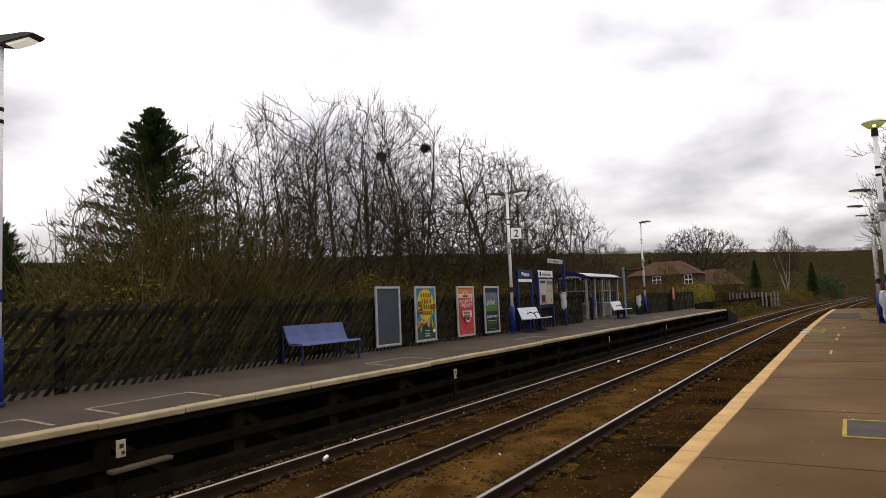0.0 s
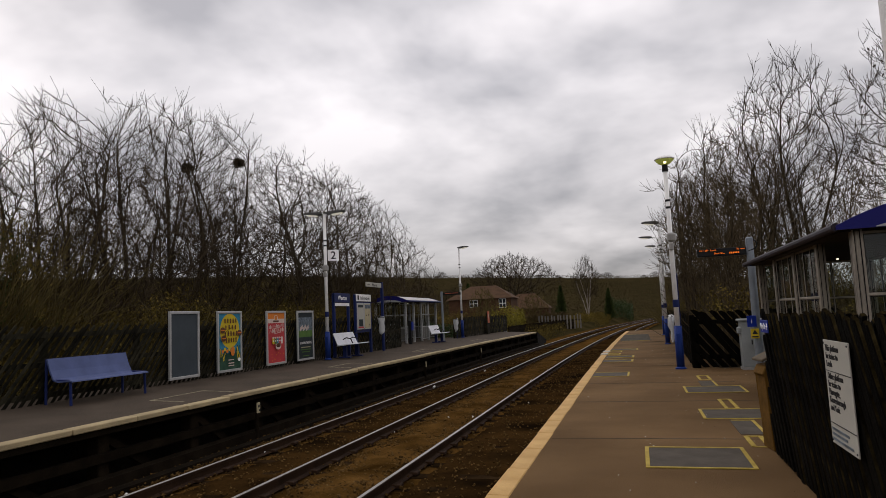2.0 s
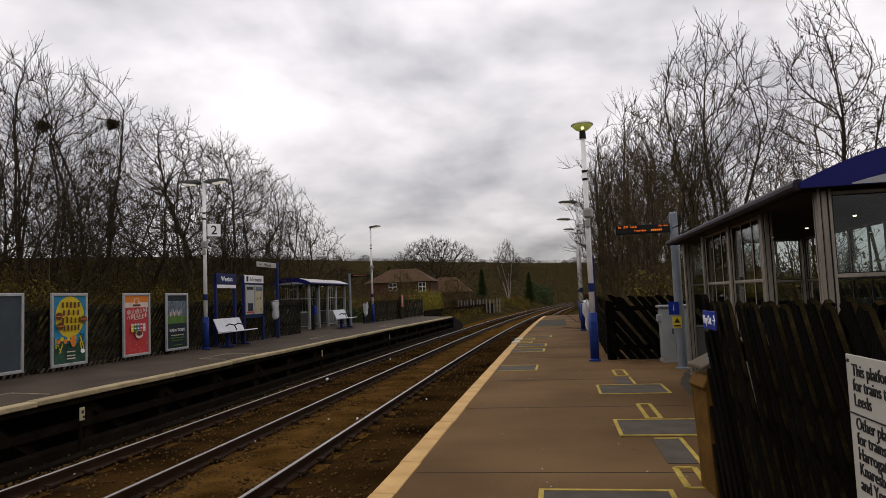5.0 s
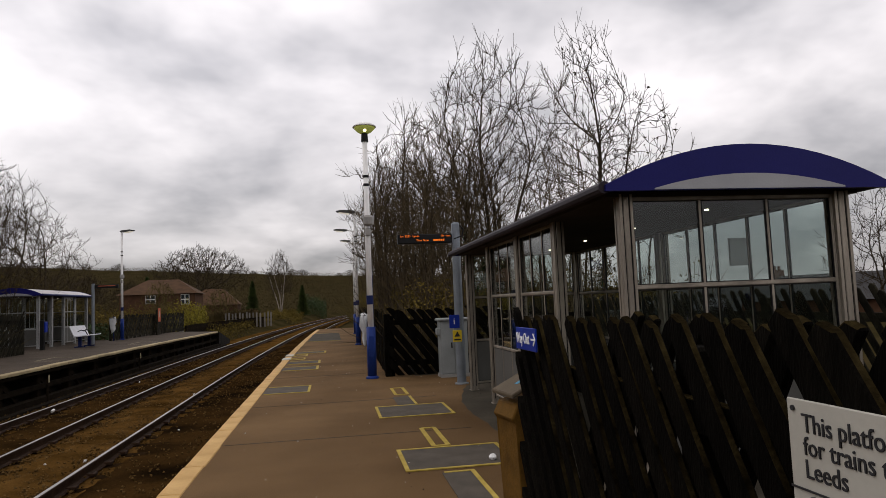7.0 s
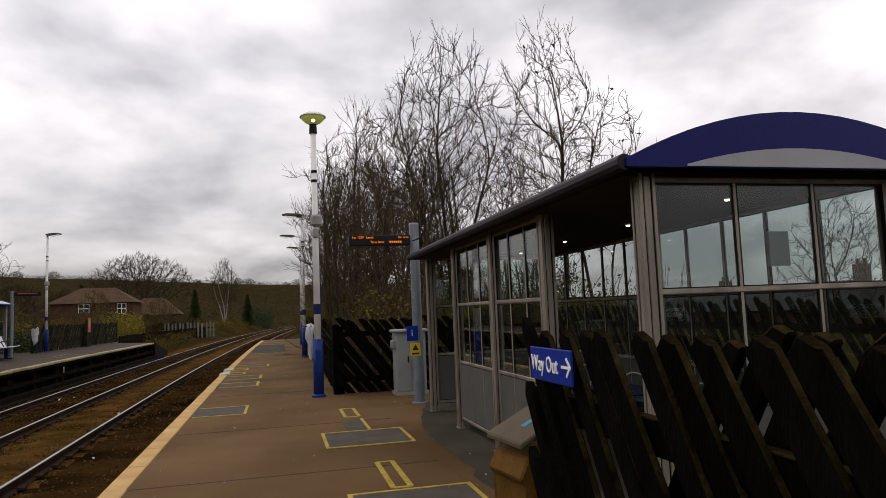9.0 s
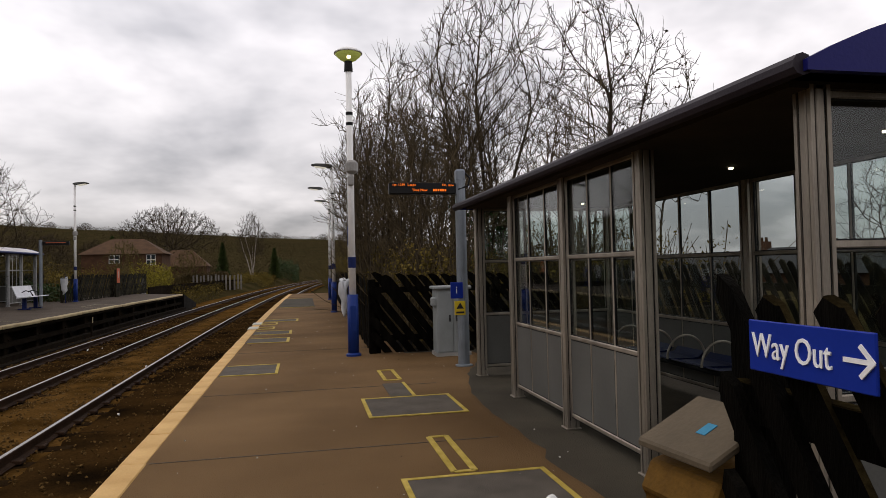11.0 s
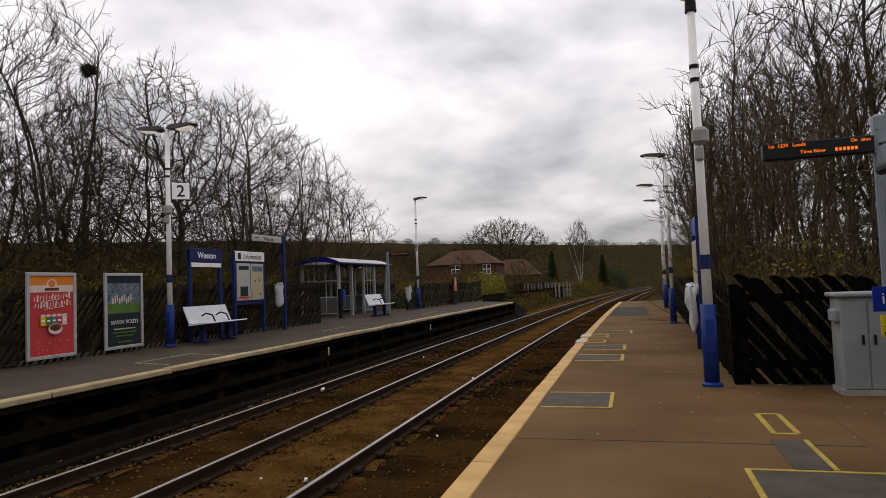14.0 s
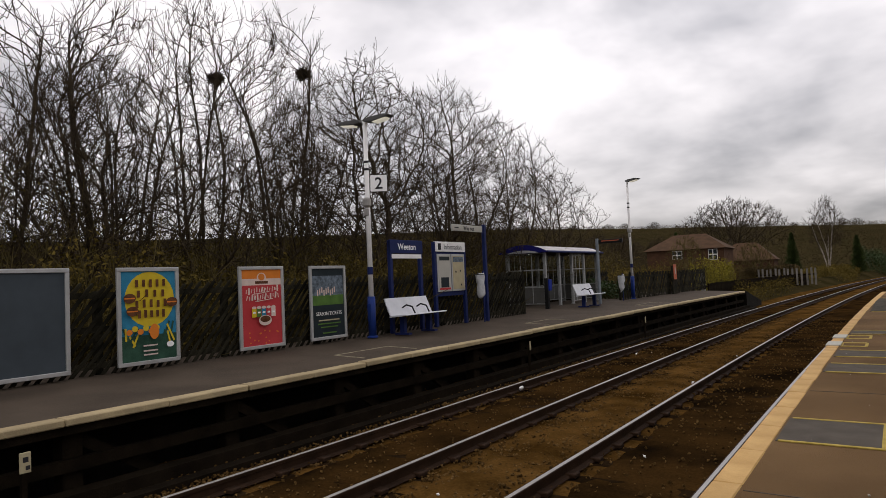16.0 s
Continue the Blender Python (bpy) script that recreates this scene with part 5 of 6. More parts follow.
def grown_tree(seed, high, wide, base=0.25, stems=3, lean=0.2, leader=0.55, points=1100, step=0.2, up=0.25, wob=0.16, whip=0.5, fat=1.0, tip=0.0076, twigs=0.7, flat=1.0, kink=0.0, lean_to=(0, 0)):
    """A bare tree grown towards points scattered through its crown: the boughs, and the fine twigs, as two lists of sticks."""
    r = np.random.RandomState(seed)
    z0 = high * base
    t = r.uniform(0, 1, points) ** 0.85
    edge = wide * np.sin(math.pi * (0.14 + 0.86 * t)) ** 0.62
    ang, rad = r.uniform(0, 2 * math.pi, points), edge * r.uniform(0, 1, points) ** 0.45
    ragged = 1 + 0.16 * np.sin(ang * 3 + seed) + 0.10 * np.sin(ang * 5 + t * 7)
    top = high * (1 - 0.10 * r.uniform(0, 1, points))
    att = np.stack([rad * ragged * np.cos(ang) + lean_to[0] * t, rad * ragged * np.sin(ang) * flat + lean_to[1] * t, z0 + (top - z0) * t], 1)
    pos, par, way = [], [], []

    def node(p, k, d):
        pos.append(p); par.append(k); way.append(d)
        return len(pos) - 1

    for s in range(stems):
        a = 2 * math.pi * (s + r.uniform(-0.3, 0.3)) / stems
        d = np.array([math.cos(a) * lean * r.uniform(0.4, 1.3) * (stems > 1 or 0.4), math.sin(a) * lean * r.uniform(0.4, 1.3) * (stems > 1 or 0.4), 1.0])
        d /= np.linalg.norm(d)
        k = node(np.array([math.cos(a), math.sin(a), 0]) * 0.07 * (stems > 1) + np.array([0, 0, -0.15]), -1, d)
        reach = high * leader * r.uniform(0.7, 1.15)
        for _ in range(int(reach / step)):
            d = d + r.normal(0, 0.035 + kink * 0.12, 3) + np.array([0, 0, 0.02])
            d /= np.linalg.norm(d)
            k = node(pos[k] + d * step, k, d)
    n_lead = len(pos)
    best = np.full(points, 1e9); near = np.zeros(points, int); live = np.ones(points, bool)
    done, kids = 0, {}
    for _ in range(90):
        fresh = np.array(pos[done:])
        if len(fresh) == 0 or not live.any():
            break
        dist = np.linalg.norm(att[:, None] - fresh[None], axis=2)
        j = dist.argmin(1); m = dist[np.arange(points), j]
        closer = m < best
        best[closer], near[closer] = m[closer], done + j[closer]
        done = len(pos)
        live &= best > step * 1.25
        pull = {}
        for i in np.nonzero(live & (best < high * 0.4))[0]:
            v = att[i] - pos[near[i]]
            pull.setdefault(near[i], []).append(v / np.linalg.norm(v))
        for k, vs in pull.items():
            if kids.get(k, 0) >= 2 + (k % 5 == 0):
                continue
            d = np.mean(vs, 0) + way[k] * 1.0 + np.array([0, 0, up]) + r.normal(0, wob, 3)
            d /= np.linalg.norm(d) + 1e-9
            kids[k] = kids.get(k, 0) + 1
            node(pos[k] + d * step * r.uniform(0.85, 1.15), k, d)
    n = len(pos)
    load = np.zeros(n)
    childless = np.ones(n, bool)
    for k in range(n - 1, -1, -1):
        load[k] = max(load[k], tip ** 2.25)
        if par[k] >= 0:
            load[par[k]] += load[k]
            childless[par[k]] = False
    radius = load ** (1 / 2.25) * fat
    wood, fine = [], []
    for k in range(n):
        if par[k] >= 0:
            ra = min(radius[par[k]], radius[k] * 1.35)
            (wood if k < n_lead or radius[k] > max(0.024, tip * 2.8) else fine).append((pos[par[k]], pos[k], ra, radius[k]))
    for k in range(n):
        if radius[k] > max(0.03, tip * 4) or pos[k][2] < z0 * 0.7:
            continue
        for _ in range(3 if childless[k] else int(r.uniform() < twigs) + int(r.uniform() < twigs * 0.4)):
            d = way[k] * 0.75 + r.normal(0, 0.38, 3) + np.array([0, 0, 0.30 + up])
            d /= np.linalg.norm(d)
            L = r.uniform(0.35, 1.0) * whip * (1.25 if childless[k] else 0.8)
            mid = pos[k] + d * L * 0.5
            e = d + r.normal(0, 0.16, 3) + np.array([0, 0, 0.16]); e /= np.linalg.norm(e)
            fine.append((pos[k], mid, min(tip, radius[k]), tip * 0.85)); fine.append((mid, mid + e * L * 0.5, tip * 0.85, tip * 0.55))
            if r.uniform() < 0.6:
                e = d + r.normal(0, 0.6, 3); e /= np.linalg.norm(e)
                fine.append((mid, mid + e * L * 0.35, tip * 0.8, tip * 0.5))
    return wood, fine


def plant(seed, x, y, z, label, kind_of="twig", leaves=0, ivy=0.0, nest=None, **kw):
    t = thing("tree", label, "tree", pose(x, y, z), group="bare trees")
    wood, fine = grown_tree(seed, **kw)
    sticks("trunk", wood, M["bark"], t, sides=5)
    sticks("crown", fine, M[kind_of], t)
    r = random.Random(seed + 50)
    if leaves:
        ends = [s[1] for s in fine]
        flakes("dead_leaves", [Vector(r.choice(ends)) for _ in range(leaves)], 0.055, M["bark"], t, "few withered leaves")
    if ivy:
        pl = []
        for s in wood:
            if s[0][2] < ivy and s[2] > 0.03:
                for _ in range(26):
                    k = r.random()
                    pl.append([s[0][i] + (s[1][i] - s[0][i]) * k + r.gauss(0, 0.13) for i in range(3)])
        flakes("ivy", pl, 0.07, M["ivy"], t, "green ivy on the trunk")
    for k, (nx, ny, nz) in enumerate(nest or ()):
        ball = []
        for _ in range(420):
            v = Vector((r.gauss(0, 1), r.gauss(0, 1), r.gauss(0, 0.7))).normalized() * r.uniform(0.02, 0.2)
            w = Vector((r.gauss(0, 1), r.gauss(0, 1), r.gauss(0, 0.5))).normalized() * 0.12
            c = Vector((nx - x, ny - y, nz - z))
            ball.append(((c + v - w)[:], (c + v + w)[:], 0.012, 0.008))
        sticks("nest", ball, M["bark"], t, "dark twig nest")
    return t


# far side: tall bare trees in a row
GL = -0.2
ROOK = dict(base=0.24, stems=6, lean=0.27, leader=0.8, up=0.42, whip=0.75, wob=0.04, points=540, twigs=0.4, fat=1.05)
TANGLE = dict(base=0.2, stems=3, lean=0.3, leader=0.35, up=0.0, wob=0.34, whip=0.36, kink=0.6, twigs=0.7, step=0.19, points=820)
plant(11, -14.2, 17.2, GL, "tall bare many-stemmed tree behind the slatted fence", high=8.3, wide=1.9, **ROOK)
plant(212, -13.6, 19.6, GL, "tall bare many-stemmed tree behind the slatted fence", high=8.9, wide=1.9, **ROOK)
plant(13, -14.0, 22.3, GL, "tall bare tree holding a rook nest", high=9.5, wide=2.1, nest=[(-14.0, 22.75, 7.15)], **ROOK)
plant(14, -14.2, 25.3, GL, "tall bare tree holding a rook nest", high=10.2, wide=2.1, nest=[(-14.0, 26.05, 8.05)], **ROOK)
plant(15, -12.9, 27.6, GL, "gnarled bare tree with arching boughs", high=9.0, wide=3.0, base=0.3, stems=2, lean=0.2, leader=0.5, up=-0.06, wob=0.3, whip=0.4, kink=0.6, points=1300, fat=1.1)
plant(16, -12.6, 24.2, GL, "dark low bare tree full of tangled twigs", high=6.0, wide=2.2, **TANGLE)
plant(17, -13.4, 33.0, GL, "broad bare tree with fine upswept twigs", high=9.3, wide=3.4, base=0.18, stems=8, lean=0.6, leader=0.72, up=0.22, wob=0.05, points=1300, whip=0.55, twigs=0.6)
plant(18, -13.4, 37.0, GL, "broad bare tree with fine upswept twigs", high=8.7, wide=3.2, base=0.18, stems=8, lean=0.62, leader=0.7, up=0.2, wob=0.05, points=1200, whip=0.55, twigs=0.6)
plant(19, -13.0, 40.6, GL, "low spreading bare tree with a few dead leaves", leaves=90, high=7.0, wide=2.8, base=0.2, stems=3, lean=0.4, leader=0.4, up=0.12, whip=0.5)
plant(20, -15.0, 15.2, GL, "slender bare tree beside the conifer", high=7.0, wide=1.5, **ROOK)
plant(31, -16.5, 20.5, GL, "bare tree in the row behind", high=8.2, wide=1.8, **ROOK)
plant(32, -17.0, 28.5, GL, "bare tree in the row behind", high=8.6, wide=2.0, **ROOK)
plant(33, -12.3, 21.0, GL, "dark low bare tree full of tangled twigs", high=5.3, wide=1.9, **TANGLE)
plant(34, -12.6, 30.5, GL, "dark low bare tree full of tangled twigs", high=6.0, wide=2.1, **TANGLE)
plant(38, -12.4, 15.9, GL, "low bare thorn tree full of tangled twigs", high=5.2, wide=1.8, **TANGLE)
plant(39, -12.2, 26.0, GL, "dark low bare tree full of tangled twigs", high=6.4, wide=2.2, **TANGLE)
plant(40, -12.6, 33.6, GL, "dark low bare tree full of tangled twigs", high=5.4, wide=2.0, **TANGLE)
plant(37, -12.2, 18.2, GL, "low bare thorn tree full of tangled twigs", high=6.4, wide=1.9, **TANGLE)
plant(35, -12.7, 10.9, GL, "bare hawthorn in front of the conifer", "twig_olive", high=4.7, wide=1.9, **TANGLE)
plant(36, -12.6, 12.9, GL, "bare hawthorn in front of the conifer", "twig_olive", high=4.5, wide=1.8, **TANGLE)

# near side: thicket of slender trees beyond the cross fence
SAPLING = dict(base=0.25, stems=3, lean=0.07, leader=0.82, points=210, up=0.55, wob=0.05, whip=0.55, step=0.2, tip=0.0068, fat=1.0, twigs=0.35)
thicket = [(3.9, 22.5, 5.3), (3.9, 25.5, 6.2), (4.5, 29.5, 7.6), (4.9, 23.5, 6.4), (5.2, 27.2, 7.8), (5.9, 24.6, 6.9), (6.4, 30.5, 8.2), (7.4, 28.5, 8.0), (5.2, 34.0, 8.2), (5.6, 39.0, 8.0), (7.8, 22.3, 6.2), (4.3, 20.9, 4.6), (6.6, 21.2, 5.0), (3.2, 27.0, 5.4), (3.35, 29.8, 6.2), (3.5, 32.0, 6.9), (3.75, 35.0, 7.6), (3.7, 23.8, 5.2), (4.2, 37.5, 8.2), (3.05, 28.4, 6.9), (3.3, 26.0, 6.3), (3.9, 27.6, 8.2), (3.2, 31.4, 7.4), (4.6, 25.0, 7.6)]
for k, (x, y, h) in enumerate(thicket):
    plant(60 + k, x, y, -0.25, "slender bare sapling in the thicket beyond the fence", "twig_light", high=h, wide=0.15 * h, **SAPLING)
plant(80, 5.95, 24.3, -0.25, "taller bare tree rising from the thicket", high=9.1, wide=2.1, base=0.3, stems=5, lean=0.24, leader=0.78, up=0.42, wob=0.05, whip=0.55, points=600, twigs=0.5, fat=0.95, ivy=3.4)
plant(81, 8.55, 23.6, -0.25, "bare tree with withered leaves and bud clusters", high=9.5, wide=1.75, base=0.3, stems=1, lean=0.03, leader=0.72, up=0.26, wob=0.1, whip=0.45, points=850, step=0.21, fat=0.85, leaves=170, ivy=2.6)
plant(82, 9.7, 23.2, -0.25, "open bare tree with withered leaves at its tips", high=7.6, wide=1.7, lean_to=(0.5, 0.0), base=0.35, stems=2, lean=0.2, leader=0.45, up=0.3, wob=0.1, whip=0.45, points=170, step=0.25, leaves=150, twigs=0.5)
plant(83, 23.0, 29.0, -0.3, "small bare tree beyond the shelter", high=5.6, wide=2.0, base=0.25, stems=2, lean=0.2, leader=0.4, up=0.15, points=600, tip=0.007)


def conifer(seed, x, y, z, high, wide, label, dense=40, spray=0.06):
    t = thing("conifer", label, "tree", pose(x, y, z), group="conifers")
    r = random.Random(seed)
    wood, pl, ways = [], [], []
    limb(r, wood, Vector((0, 0, 0)), Vector((0, 0, 1)), high, 0.16, 10, 0.02, 0.01, 0.08)
    n = int(high * 34)
    for k in range(n):
        t2 = 0.06 + 0.94 * k / n
        a = k * 2.4 + r.uniform(-0.4, 0.4)
        L = wide * (1 - t2) ** 0.82 * r.uniform(0.72, 1.12) + 0.04
        p = Vector((0, 0, high * t2 * 0.985))
        d = Vector((math.cos(a), math.sin(a), 0.30)).normalized()
        b = limb(r, wood, p, d, L, 0.022, 5, 0.05 if t2 > 0.6 else -0.01, 0.06, 0.2)
        for q, dq, _ in b:
            for _ in range(dense):
                o = Vector((r.gauss(0, 0.14), r.gauss(0, 0.14), r.gauss(0.0, 0.09))) * (0.3 + 0.8 * (1 - t2))
                pl.append((q + o)[:])
                ways.append((dq * 0.9 + o.normalized() * 0.45 + Vector((0, 0, 0.6)))[:])
    sticks("trunk", wood, M["bark"], t)
    flakes("crown", pl, spray, M["conifer"], t, seed=seed, long=1.25, ways=ways)
    return t


conifer(1, -14.0, 12.7, GL, 7.0, 3.35, "dense dark green conifer behind the fence")
conifer(2, -14.4, 9.0, GL, 3.8, 1.9, "small dark green conifer behind the fence")
conifer(3, -15.2, 7.6, GL, 4.0, 1.5, "small dark green conifer behind the fence")
for x, y, h in ((-11.5, 120, 6.3), (-3.5, 121, 5.4), (-30, 128, 8)):
    conifer(int(y + h), x, y, ground_z(x, y), h, h * 0.2, "distant dark narrow conifer", 10, 0.12)


def scrub(name, label, box_, n_twigs, n_leaves, high, material, leaf_material, seed, leaf=0.05, lumps=2.5):
    """Tangled undergrowth with an uneven top over a rectangle of the plan."""
    r = random.Random(seed)
    x0, x1, y0, y1, z0 = box_
    segs, pl = [], []
    def top(x, y):
        return high * (0.72 + 0.45 * noise.noise((x * 0.35 * lumps / 2.5, y * 0.35 * lumps / 2.5, seed)) + 0.2 * noise.noise((x * 1.3, y * 1.3, seed)))
    for _ in range(n_twigs):
        x, y = r.uniform(x0, x1), r.uniform(y0, y1)
        h = max(0.4, top(x, y)) * r.uniform(0.55, 1.2)
        z = ground_z(x, y) if z0 is None else z0
        limb(r, segs, Vector((x, y, z)), Vector((r.gauss(0, 0.35), r.gauss(0, 0.35), 1)).normalized(), h, 0.013, 3, -0.02, 0.18, 0.45)
    for _ in range(n_leaves):
        x, y = r.uniform(x0, x1), r.uniform(y0, y1)
        z = ground_z(x, y) if z0 is None else z0
        pl.append((x, y, z + max(0.3, top(x, y)) * r.random() ** 0.7))
    b = thing(name, label, "undergrowth", kind="stuff")
    sticks("twigs", segs, M[material], b)
    flakes("leaves", pl, leaf, M[leaf_material], b, seed=seed)


scrub("undergrowth", "brown leafless brambles and scrub behind the far fence", (-12.6, -10.0, 2.0, 31.0, GL), 5200, 46000, 2.9, "twig_olive", "scrub", 3, 0.045)
scrub("undergrowth", "tall brown hawthorn scrub before the conifer", (-12.7, -11.2, 9.4, 14.6, GL), 900, 4000, 5.0, "twig_olive", "scrub", 30, 0.04)
scrub("undergrowth", "brown leafless scrub below the tall trees", (-16.5, -12.4, 13.0, 47.0, GL), 5200, 40000, 4.2, "twig_olive", "scrub", 4, 0.045)
scrub("undergrowth", "dense brown brambles beyond the cross fence", (3.0, 9.5, 19.4, 32.0, -0.25), 4600, 30000, 2.5, "twig_light", "scrub", 5, 0.04)
scrub("undergrowth", "brown brambles along the back of the platform", (3.2, 5.0, 32.0, 70.0, -0.3), 2500, 9000, 2.8, "twig_olive", "scrub", 6, 0.06)
scrub("undergrowth", "brown garden trees and shrubs before the houses", (-27, -11.5, 70, 86, -0.4), 1300, 14000, 2.5, "twig", "scrub", 21, 0.07, 1.6)
scrub("undergrowth", "green shrubs behind the far shelter", (-11.6, -9.4, 40.6, 44.0, GL), 200, 3200, 1.9, "twig_olive", "ivy", 7, 0.07)
scrub("undergrowth", "rough scrub on the lineside bank", (9, 24, 70, 135, -0.4), 900, 16000, 6.0, "twig_olive", "scrub", 8, 0.12)
scrub("undergrowth", "dark green lineside bushes", (-4.0, 0.3, 132, 141, None), 160, 5000, 4.6, "twig_olive", "ivy", 9, 0.12)
scrub("undergrowth", "rough brown bank beside the further track", (-9.0, -3.2, 100, 131, None), 500, 9000, 1.6, "twig_olive", "scrub", 22, 0.09)
scrub("yellow_shrub", "yellow-green garden shrub", (-10.9, -8.2, 58.8, 61.0, -0.6), 120, 5600, 3.3, "twig_olive", "shrub_yellow", 10, 0.06, 6)
scrub("hedge", "clipped brown beech hedge", (-11.4, -6.4, 79.4, 80.6, 0.3), 200, 7000, 2.2, "twig_olive", "hedge", 12, 0.08, 0.3)
scrub("undergrowth", "low brown scrub beside the further track", (-9.5, -6.4, 56, 110, -0.95), 900, 14000, 1.6, "twig_olive", "scrub", 13, 0.07)
scrub("woodland", "brown leafless woodland at the foot of the hill", (-75, -13, 98, 150, None), 3400, 52000, 5.0, "twig", "far_wood", 14, 0.10, 0.8)
scrub("woodland", "brown leafless woodland on the hillside", (-150, 70, 145, 300, None), 3200, 60000, 5.0, "twig", "far_wood", 15, 0.19, 0.6)
scrub("woodland", "brown leafless woodland on the hillside", (-190, 70, 300, 395, None), 1500, 40000, 2.2, "twig", "far_wood", 17, 0.16, 0.5)
scrub("woodland", "bare woodland left of the line", (-50, -17, 30, 86, -0.3), 1800, 22000, 3.6, "twig", "scrub", 16, 0.11, 0.9)

for k, (x, y, h) in enumerate(((-24.5, 80, 4.6), (-16.2, 80, 5.0), (-14.2, 72, 2.8), (-10.8, 84, 4.2))):
    plant(110 + k, x, y, -0.4, "olive-brown garden tree before the houses", "twig_olive", high=h, wide=h * 0.42, base=0.12, stems=4, lean=0.3, leader=0.3, up=0.1, points=700, step=0.26, tip=0.016, whip=0.5)

for x, y, h in ((9.5, 74, 7.5), (12.5, 92, 8.5)):
    plant(int(y), x, y, -0.4, "dark bare tree on the lineside bank", high=h, wide=h * 0.3, base=0.2, stems=3, lean=0.25, leader=0.5, points=700, step=0.3, tip=0.014, whip=0.6)

# distant single trees, copied at other sizes
big = plant(90, -30.0, 175, ground_z(-30, 175), "large round bare tree on the rise", high=16.5, wide=11.0, base=0.3, stems=5, lean=0.5, leader=0.3, points=2200, step=0.6, up=0.12, wob=0.16, whip=1.3, tip=0.03)
big2 = plant(91, -47.0, 150, ground_z(-47, 150), "bare tree before the hill", high=9.5, wide=4.6, base=0.2, stems=4, lean=0.3, leader=0.35, points=800, step=0.42, up=0.15, whip=0.9, tip=0.03)
birch = thing("birch", "pale-stemmed bare birch before the woodland", "tree", pose(-7.0, 120, 0.2))
wood, fine = grown_tree(92, high=10.5, wide=2.3, base=0.3, stems=4, lean=0.2, leader=0.6, points=700, step=0.3, up=0.4, whip=0.9, tip=0.014)
sticks("trunk", wood, M["birch"], birch)
sticks("crown", fine, M["twig"], birch)
for k, (x, y, s) in enumerate(((-36.0, 178, 0.9), (-54, 168, 1.0), (-62, 175, 1.1), (-42, 160, 0.8), (12, 165, 0.7), (26, 150, 0.8), (30, 120, 0.8), (-30, 118, 0.7), (-40, 105, 0.8))):
    c = copy_thing(big2, pose(x, y, ground_z(x, y), 0, 0, 40 * k))
    c.scale = (s, s, s)
r6 = random.Random(8)
for k in range(34):
    x = -190 + 7.4 * k + r6.uniform(-6, 6)
    y = 418 + r6.uniform(-8, 10)
    s = r6.choice((0.2, 0.25, 0.3, 0.5))
    c = copy_thing(big2, pose(x, y, ground_z(x, y) - 0.6, 0, 0, 50 * k))
    c.scale = (s * 1.7, s * 1.7, s)


# ---- distant houses and fences ----
def house(m, w, d, eave, ridge, label, windows, chimney=True, hip=1.6, roofing="tile"):
    h = thing("house", label, "house", m, group="houses")
    boxpart("wall", (0, 0, eave / 2), (w, d, eave), M["brick"], h)
    bm = bmesh.new()
    o = 0.35
    v = [bm.verts.new(p) for p in ((-w / 2 - o, -d / 2 - o, eave - 0.1), (w / 2 + o, -d / 2 - o, eave - 0.1), (w / 2 + o, d / 2 + o, eave - 0.1), (-w / 2 - o, d / 2 + o, eave - 0.1), (-w / 2 + hip, 0, ridge), (w / 2 - hip, 0, ridge))]
    for f in ((0, 1, 5, 4), (1, 2, 5), (2, 3, 4, 5), (3, 0, 4), (3, 2, 1, 0)):
        bm.faces.new([v[i] for i in f])
    roof = part("roof", bm, M[roofing], h)
    if chimney:
        boxpart("chimney", (w / 2 - hip - 0.3, 0, ridge + 0.2), (0.7, 0.6, 1.3), M["brick"], roof)
        for dx in (-0.18, 0.18):
            bm = bmesh.new(); tube(bm, (w / 2 - hip - 0.3 + dx, 0, ridge + 0.84), (w / 2 - hip - 0.3 + dx, 0, ridge + 1.15), 0.11, 0.09, seg=8)
            part("chimney_pot", bm, M["tile"], roof)
    for wx, wz, ww, wh in windows:
        fr = boxpart("window", (wx, -d / 2 - 0.02, wz), (ww, 0.1, wh), M["white"], h, "white framed window")
        for i in (-1, 1):
            for j in (-1, 1):
                boxpart("pane", (wx + i * ww / 4, -d / 2 - 0.08, wz + j * wh / 4), (ww / 2 - 0.1, 0.03, wh / 2 - 0.1), M["pdark"], fr)
    return h


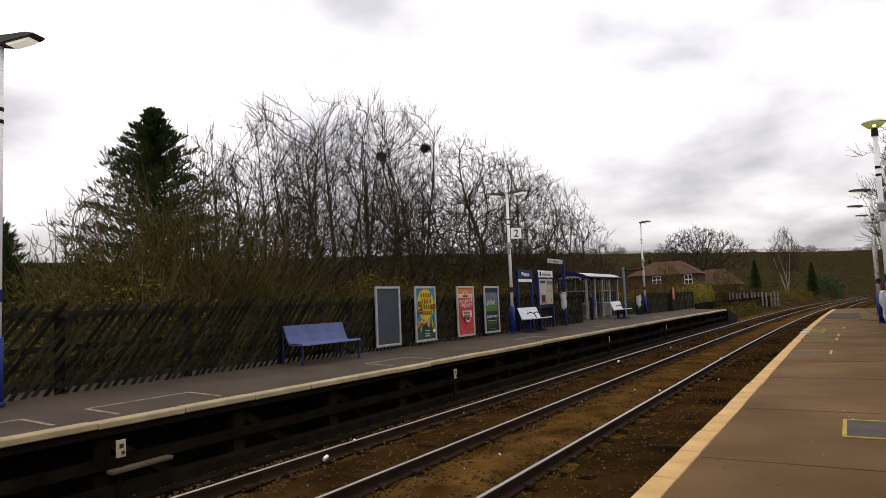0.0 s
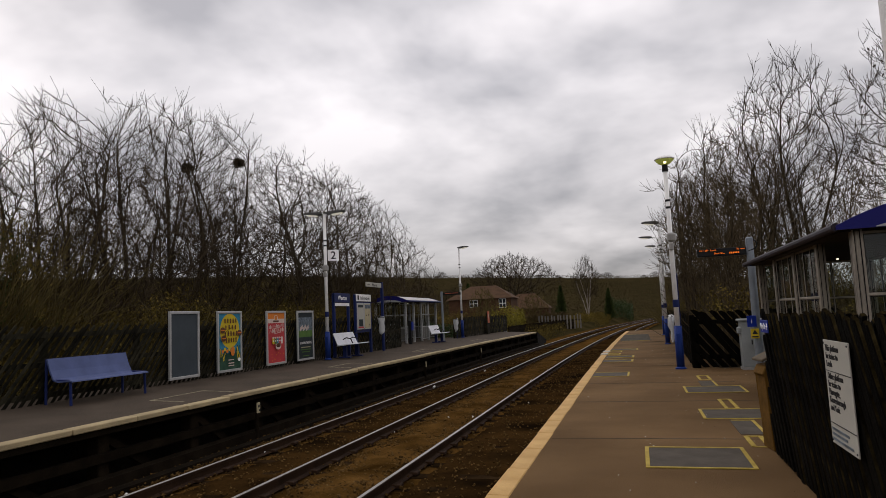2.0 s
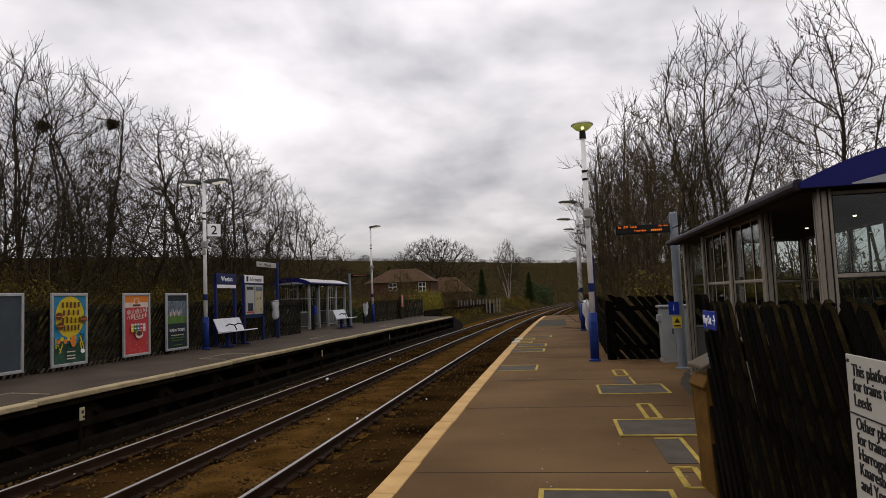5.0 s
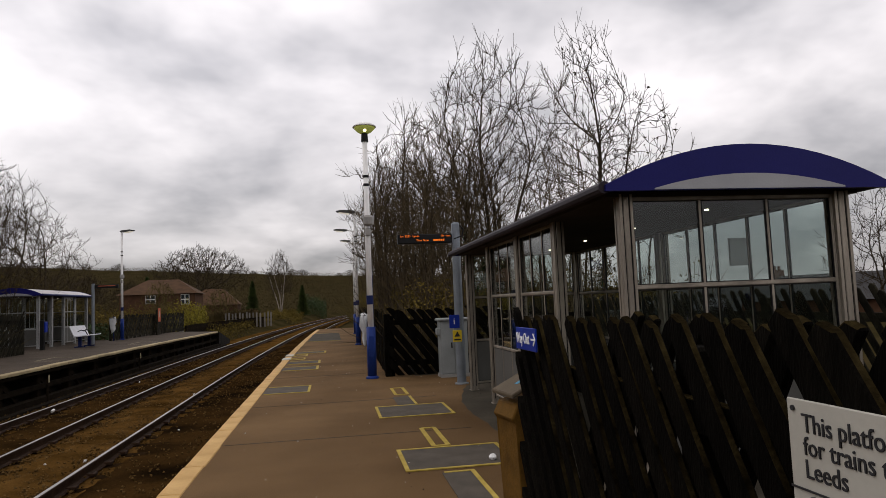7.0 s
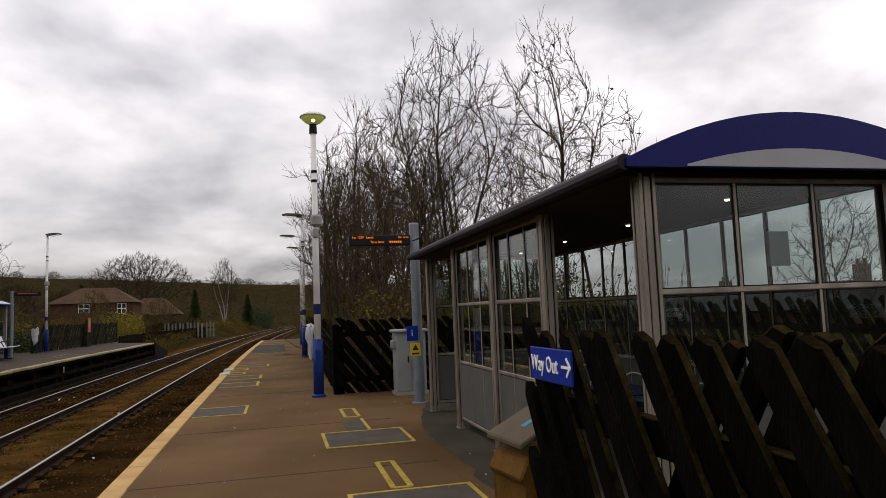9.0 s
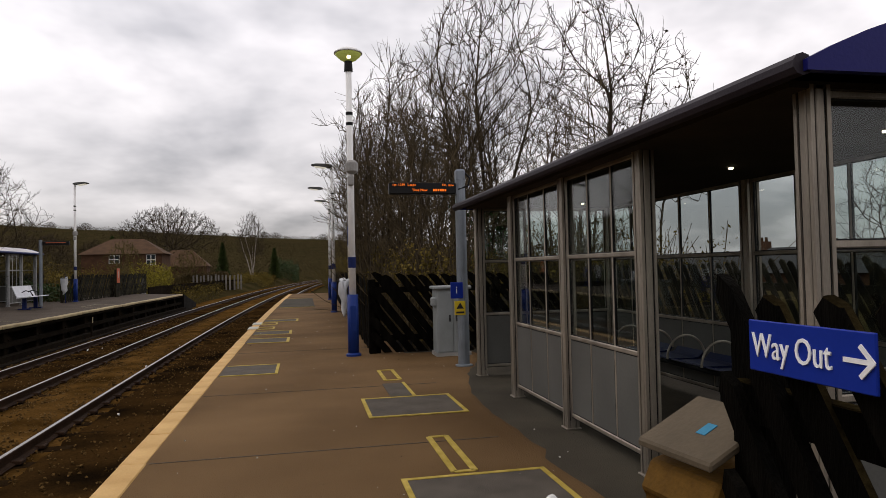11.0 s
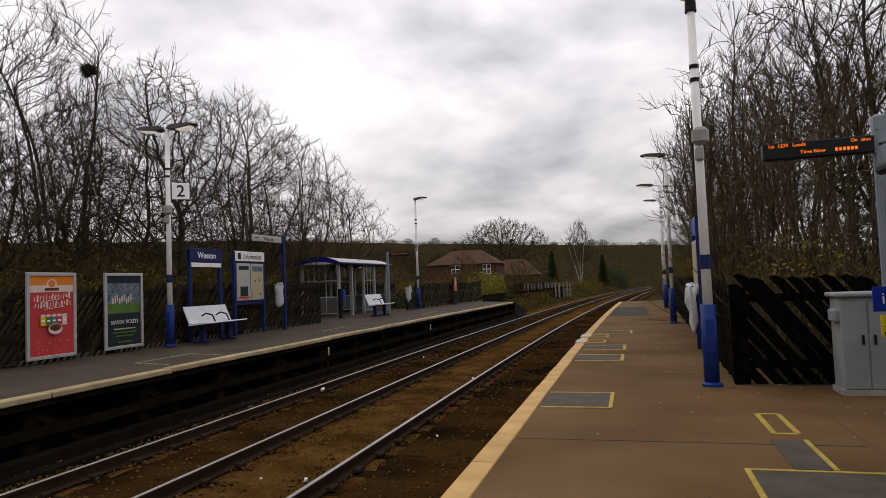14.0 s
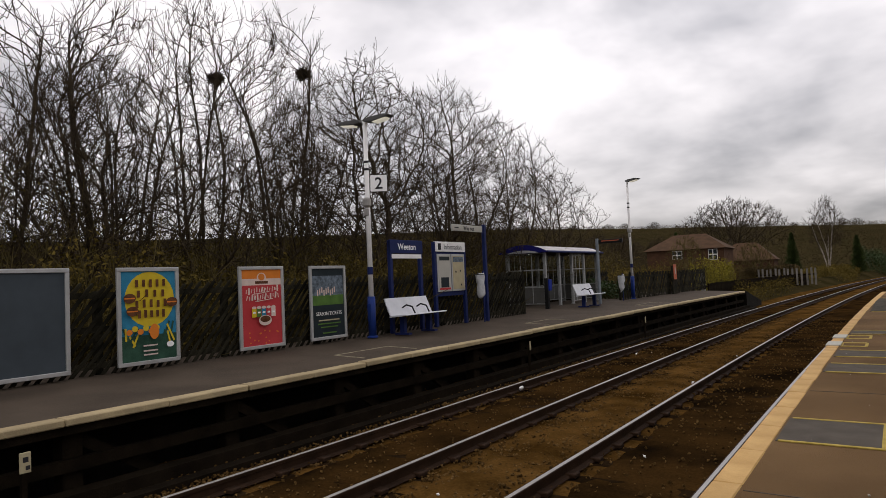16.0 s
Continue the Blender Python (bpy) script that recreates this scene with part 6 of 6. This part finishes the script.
house(pose(-19.1, 93, -0.4, 0, 0, 3), 8.4, 7, 4.15, 5.9, "red brick house with a clay tile roof beyond the platform", [(-0.8, 3.45, 1.1, 0.95), (3.05, 3.35, 0.95, 1.2)], chimney=False, hip=2.4)
house(pose(-15.6, 108, -0.3, 0, 0, 4), 7.0, 7, 2.6, 4.9, "red brick bungalow behind garden trees", [(-1.8, 2.0, 1.0, 1.0)], chimney=False, hip=2.2)
house(pose(31, 40.5, -2.3, 0, 0, -70), 9, 7, 3.0, 4.4, "low dark-roofed bungalow beyond the station fence", [(-2, 1.6, 1.2, 1.0)], hip=0.4, roofing="dark_tile")
house(pose(32, 55, -2.4, 0, 0, -75), 12, 7, 2.2, 4.2, "low dark-roofed bungalow beyond the station fence", [(-2, 1.2, 1.2, 1.0)], hip=0.4, roofing="dark_tile")
gf = thing("garden_fence", "pale vertical board fence below the hedge", "fence", pose(-9.9, 79, -0.4), group="fences")
boxpart("rail", (2.5, 0.05, 0.9), (5.0, 0.06, 0.1), M["trestle"], gf)
bm = bmesh.new(); box(bm, (0, 0, 0.75), (0.16, 0.04, 1.5))
pl = finish(bm, "board", M["wood_pale"])
pieces("board", pl, gf, [pose(0.2 + 0.36 * i + rnd.uniform(-0.05, 0.05), 0, rnd.uniform(-0.1, 0.05)) for i in range(14)])
lf = thing("lineside_fence", "grey paling fence beyond the far platform's end", "fence", pose(-8.2, 52.5, -0.9, 0, 0, 90), group="fences")
bm = bmesh.new(); box(bm, (0, 0, 0.7), (0.1, 0.1, 1.45), bev=0.01)
me = finish(bm, "post", M["trestle"])
pieces("post", me, lf, [pose(2.4 * i, -0.02 * i * i * 0.6, 0) for i in range(14)])
bm = bmesh.new(); box(bm, (0, 0, 0.75), (0.07, 0.025, 1.35))
me = finish(bm, "paling", M["trestle"])
pieces("paling", me, lf, [pose(0.12 + 0.15 * i, -0.06 - 0.012 * (i * 0.0625) ** 2, rnd.uniform(-0.04, 0.04)) for i in range(210)])
for z in (0.35, 1.2):
    boxpart("rail", (16, -0.03, z), (32, 0.05, 0.08), M["trestle"], lf, rot=pose(0, 0, 0, 0, 0, -2.5))
boxpart("end_post", (-0.4, 0.2, 1.05), (0.35, 0.2, 2.1), M["concrete"], lf, "pale concrete end post", bev=0.02)
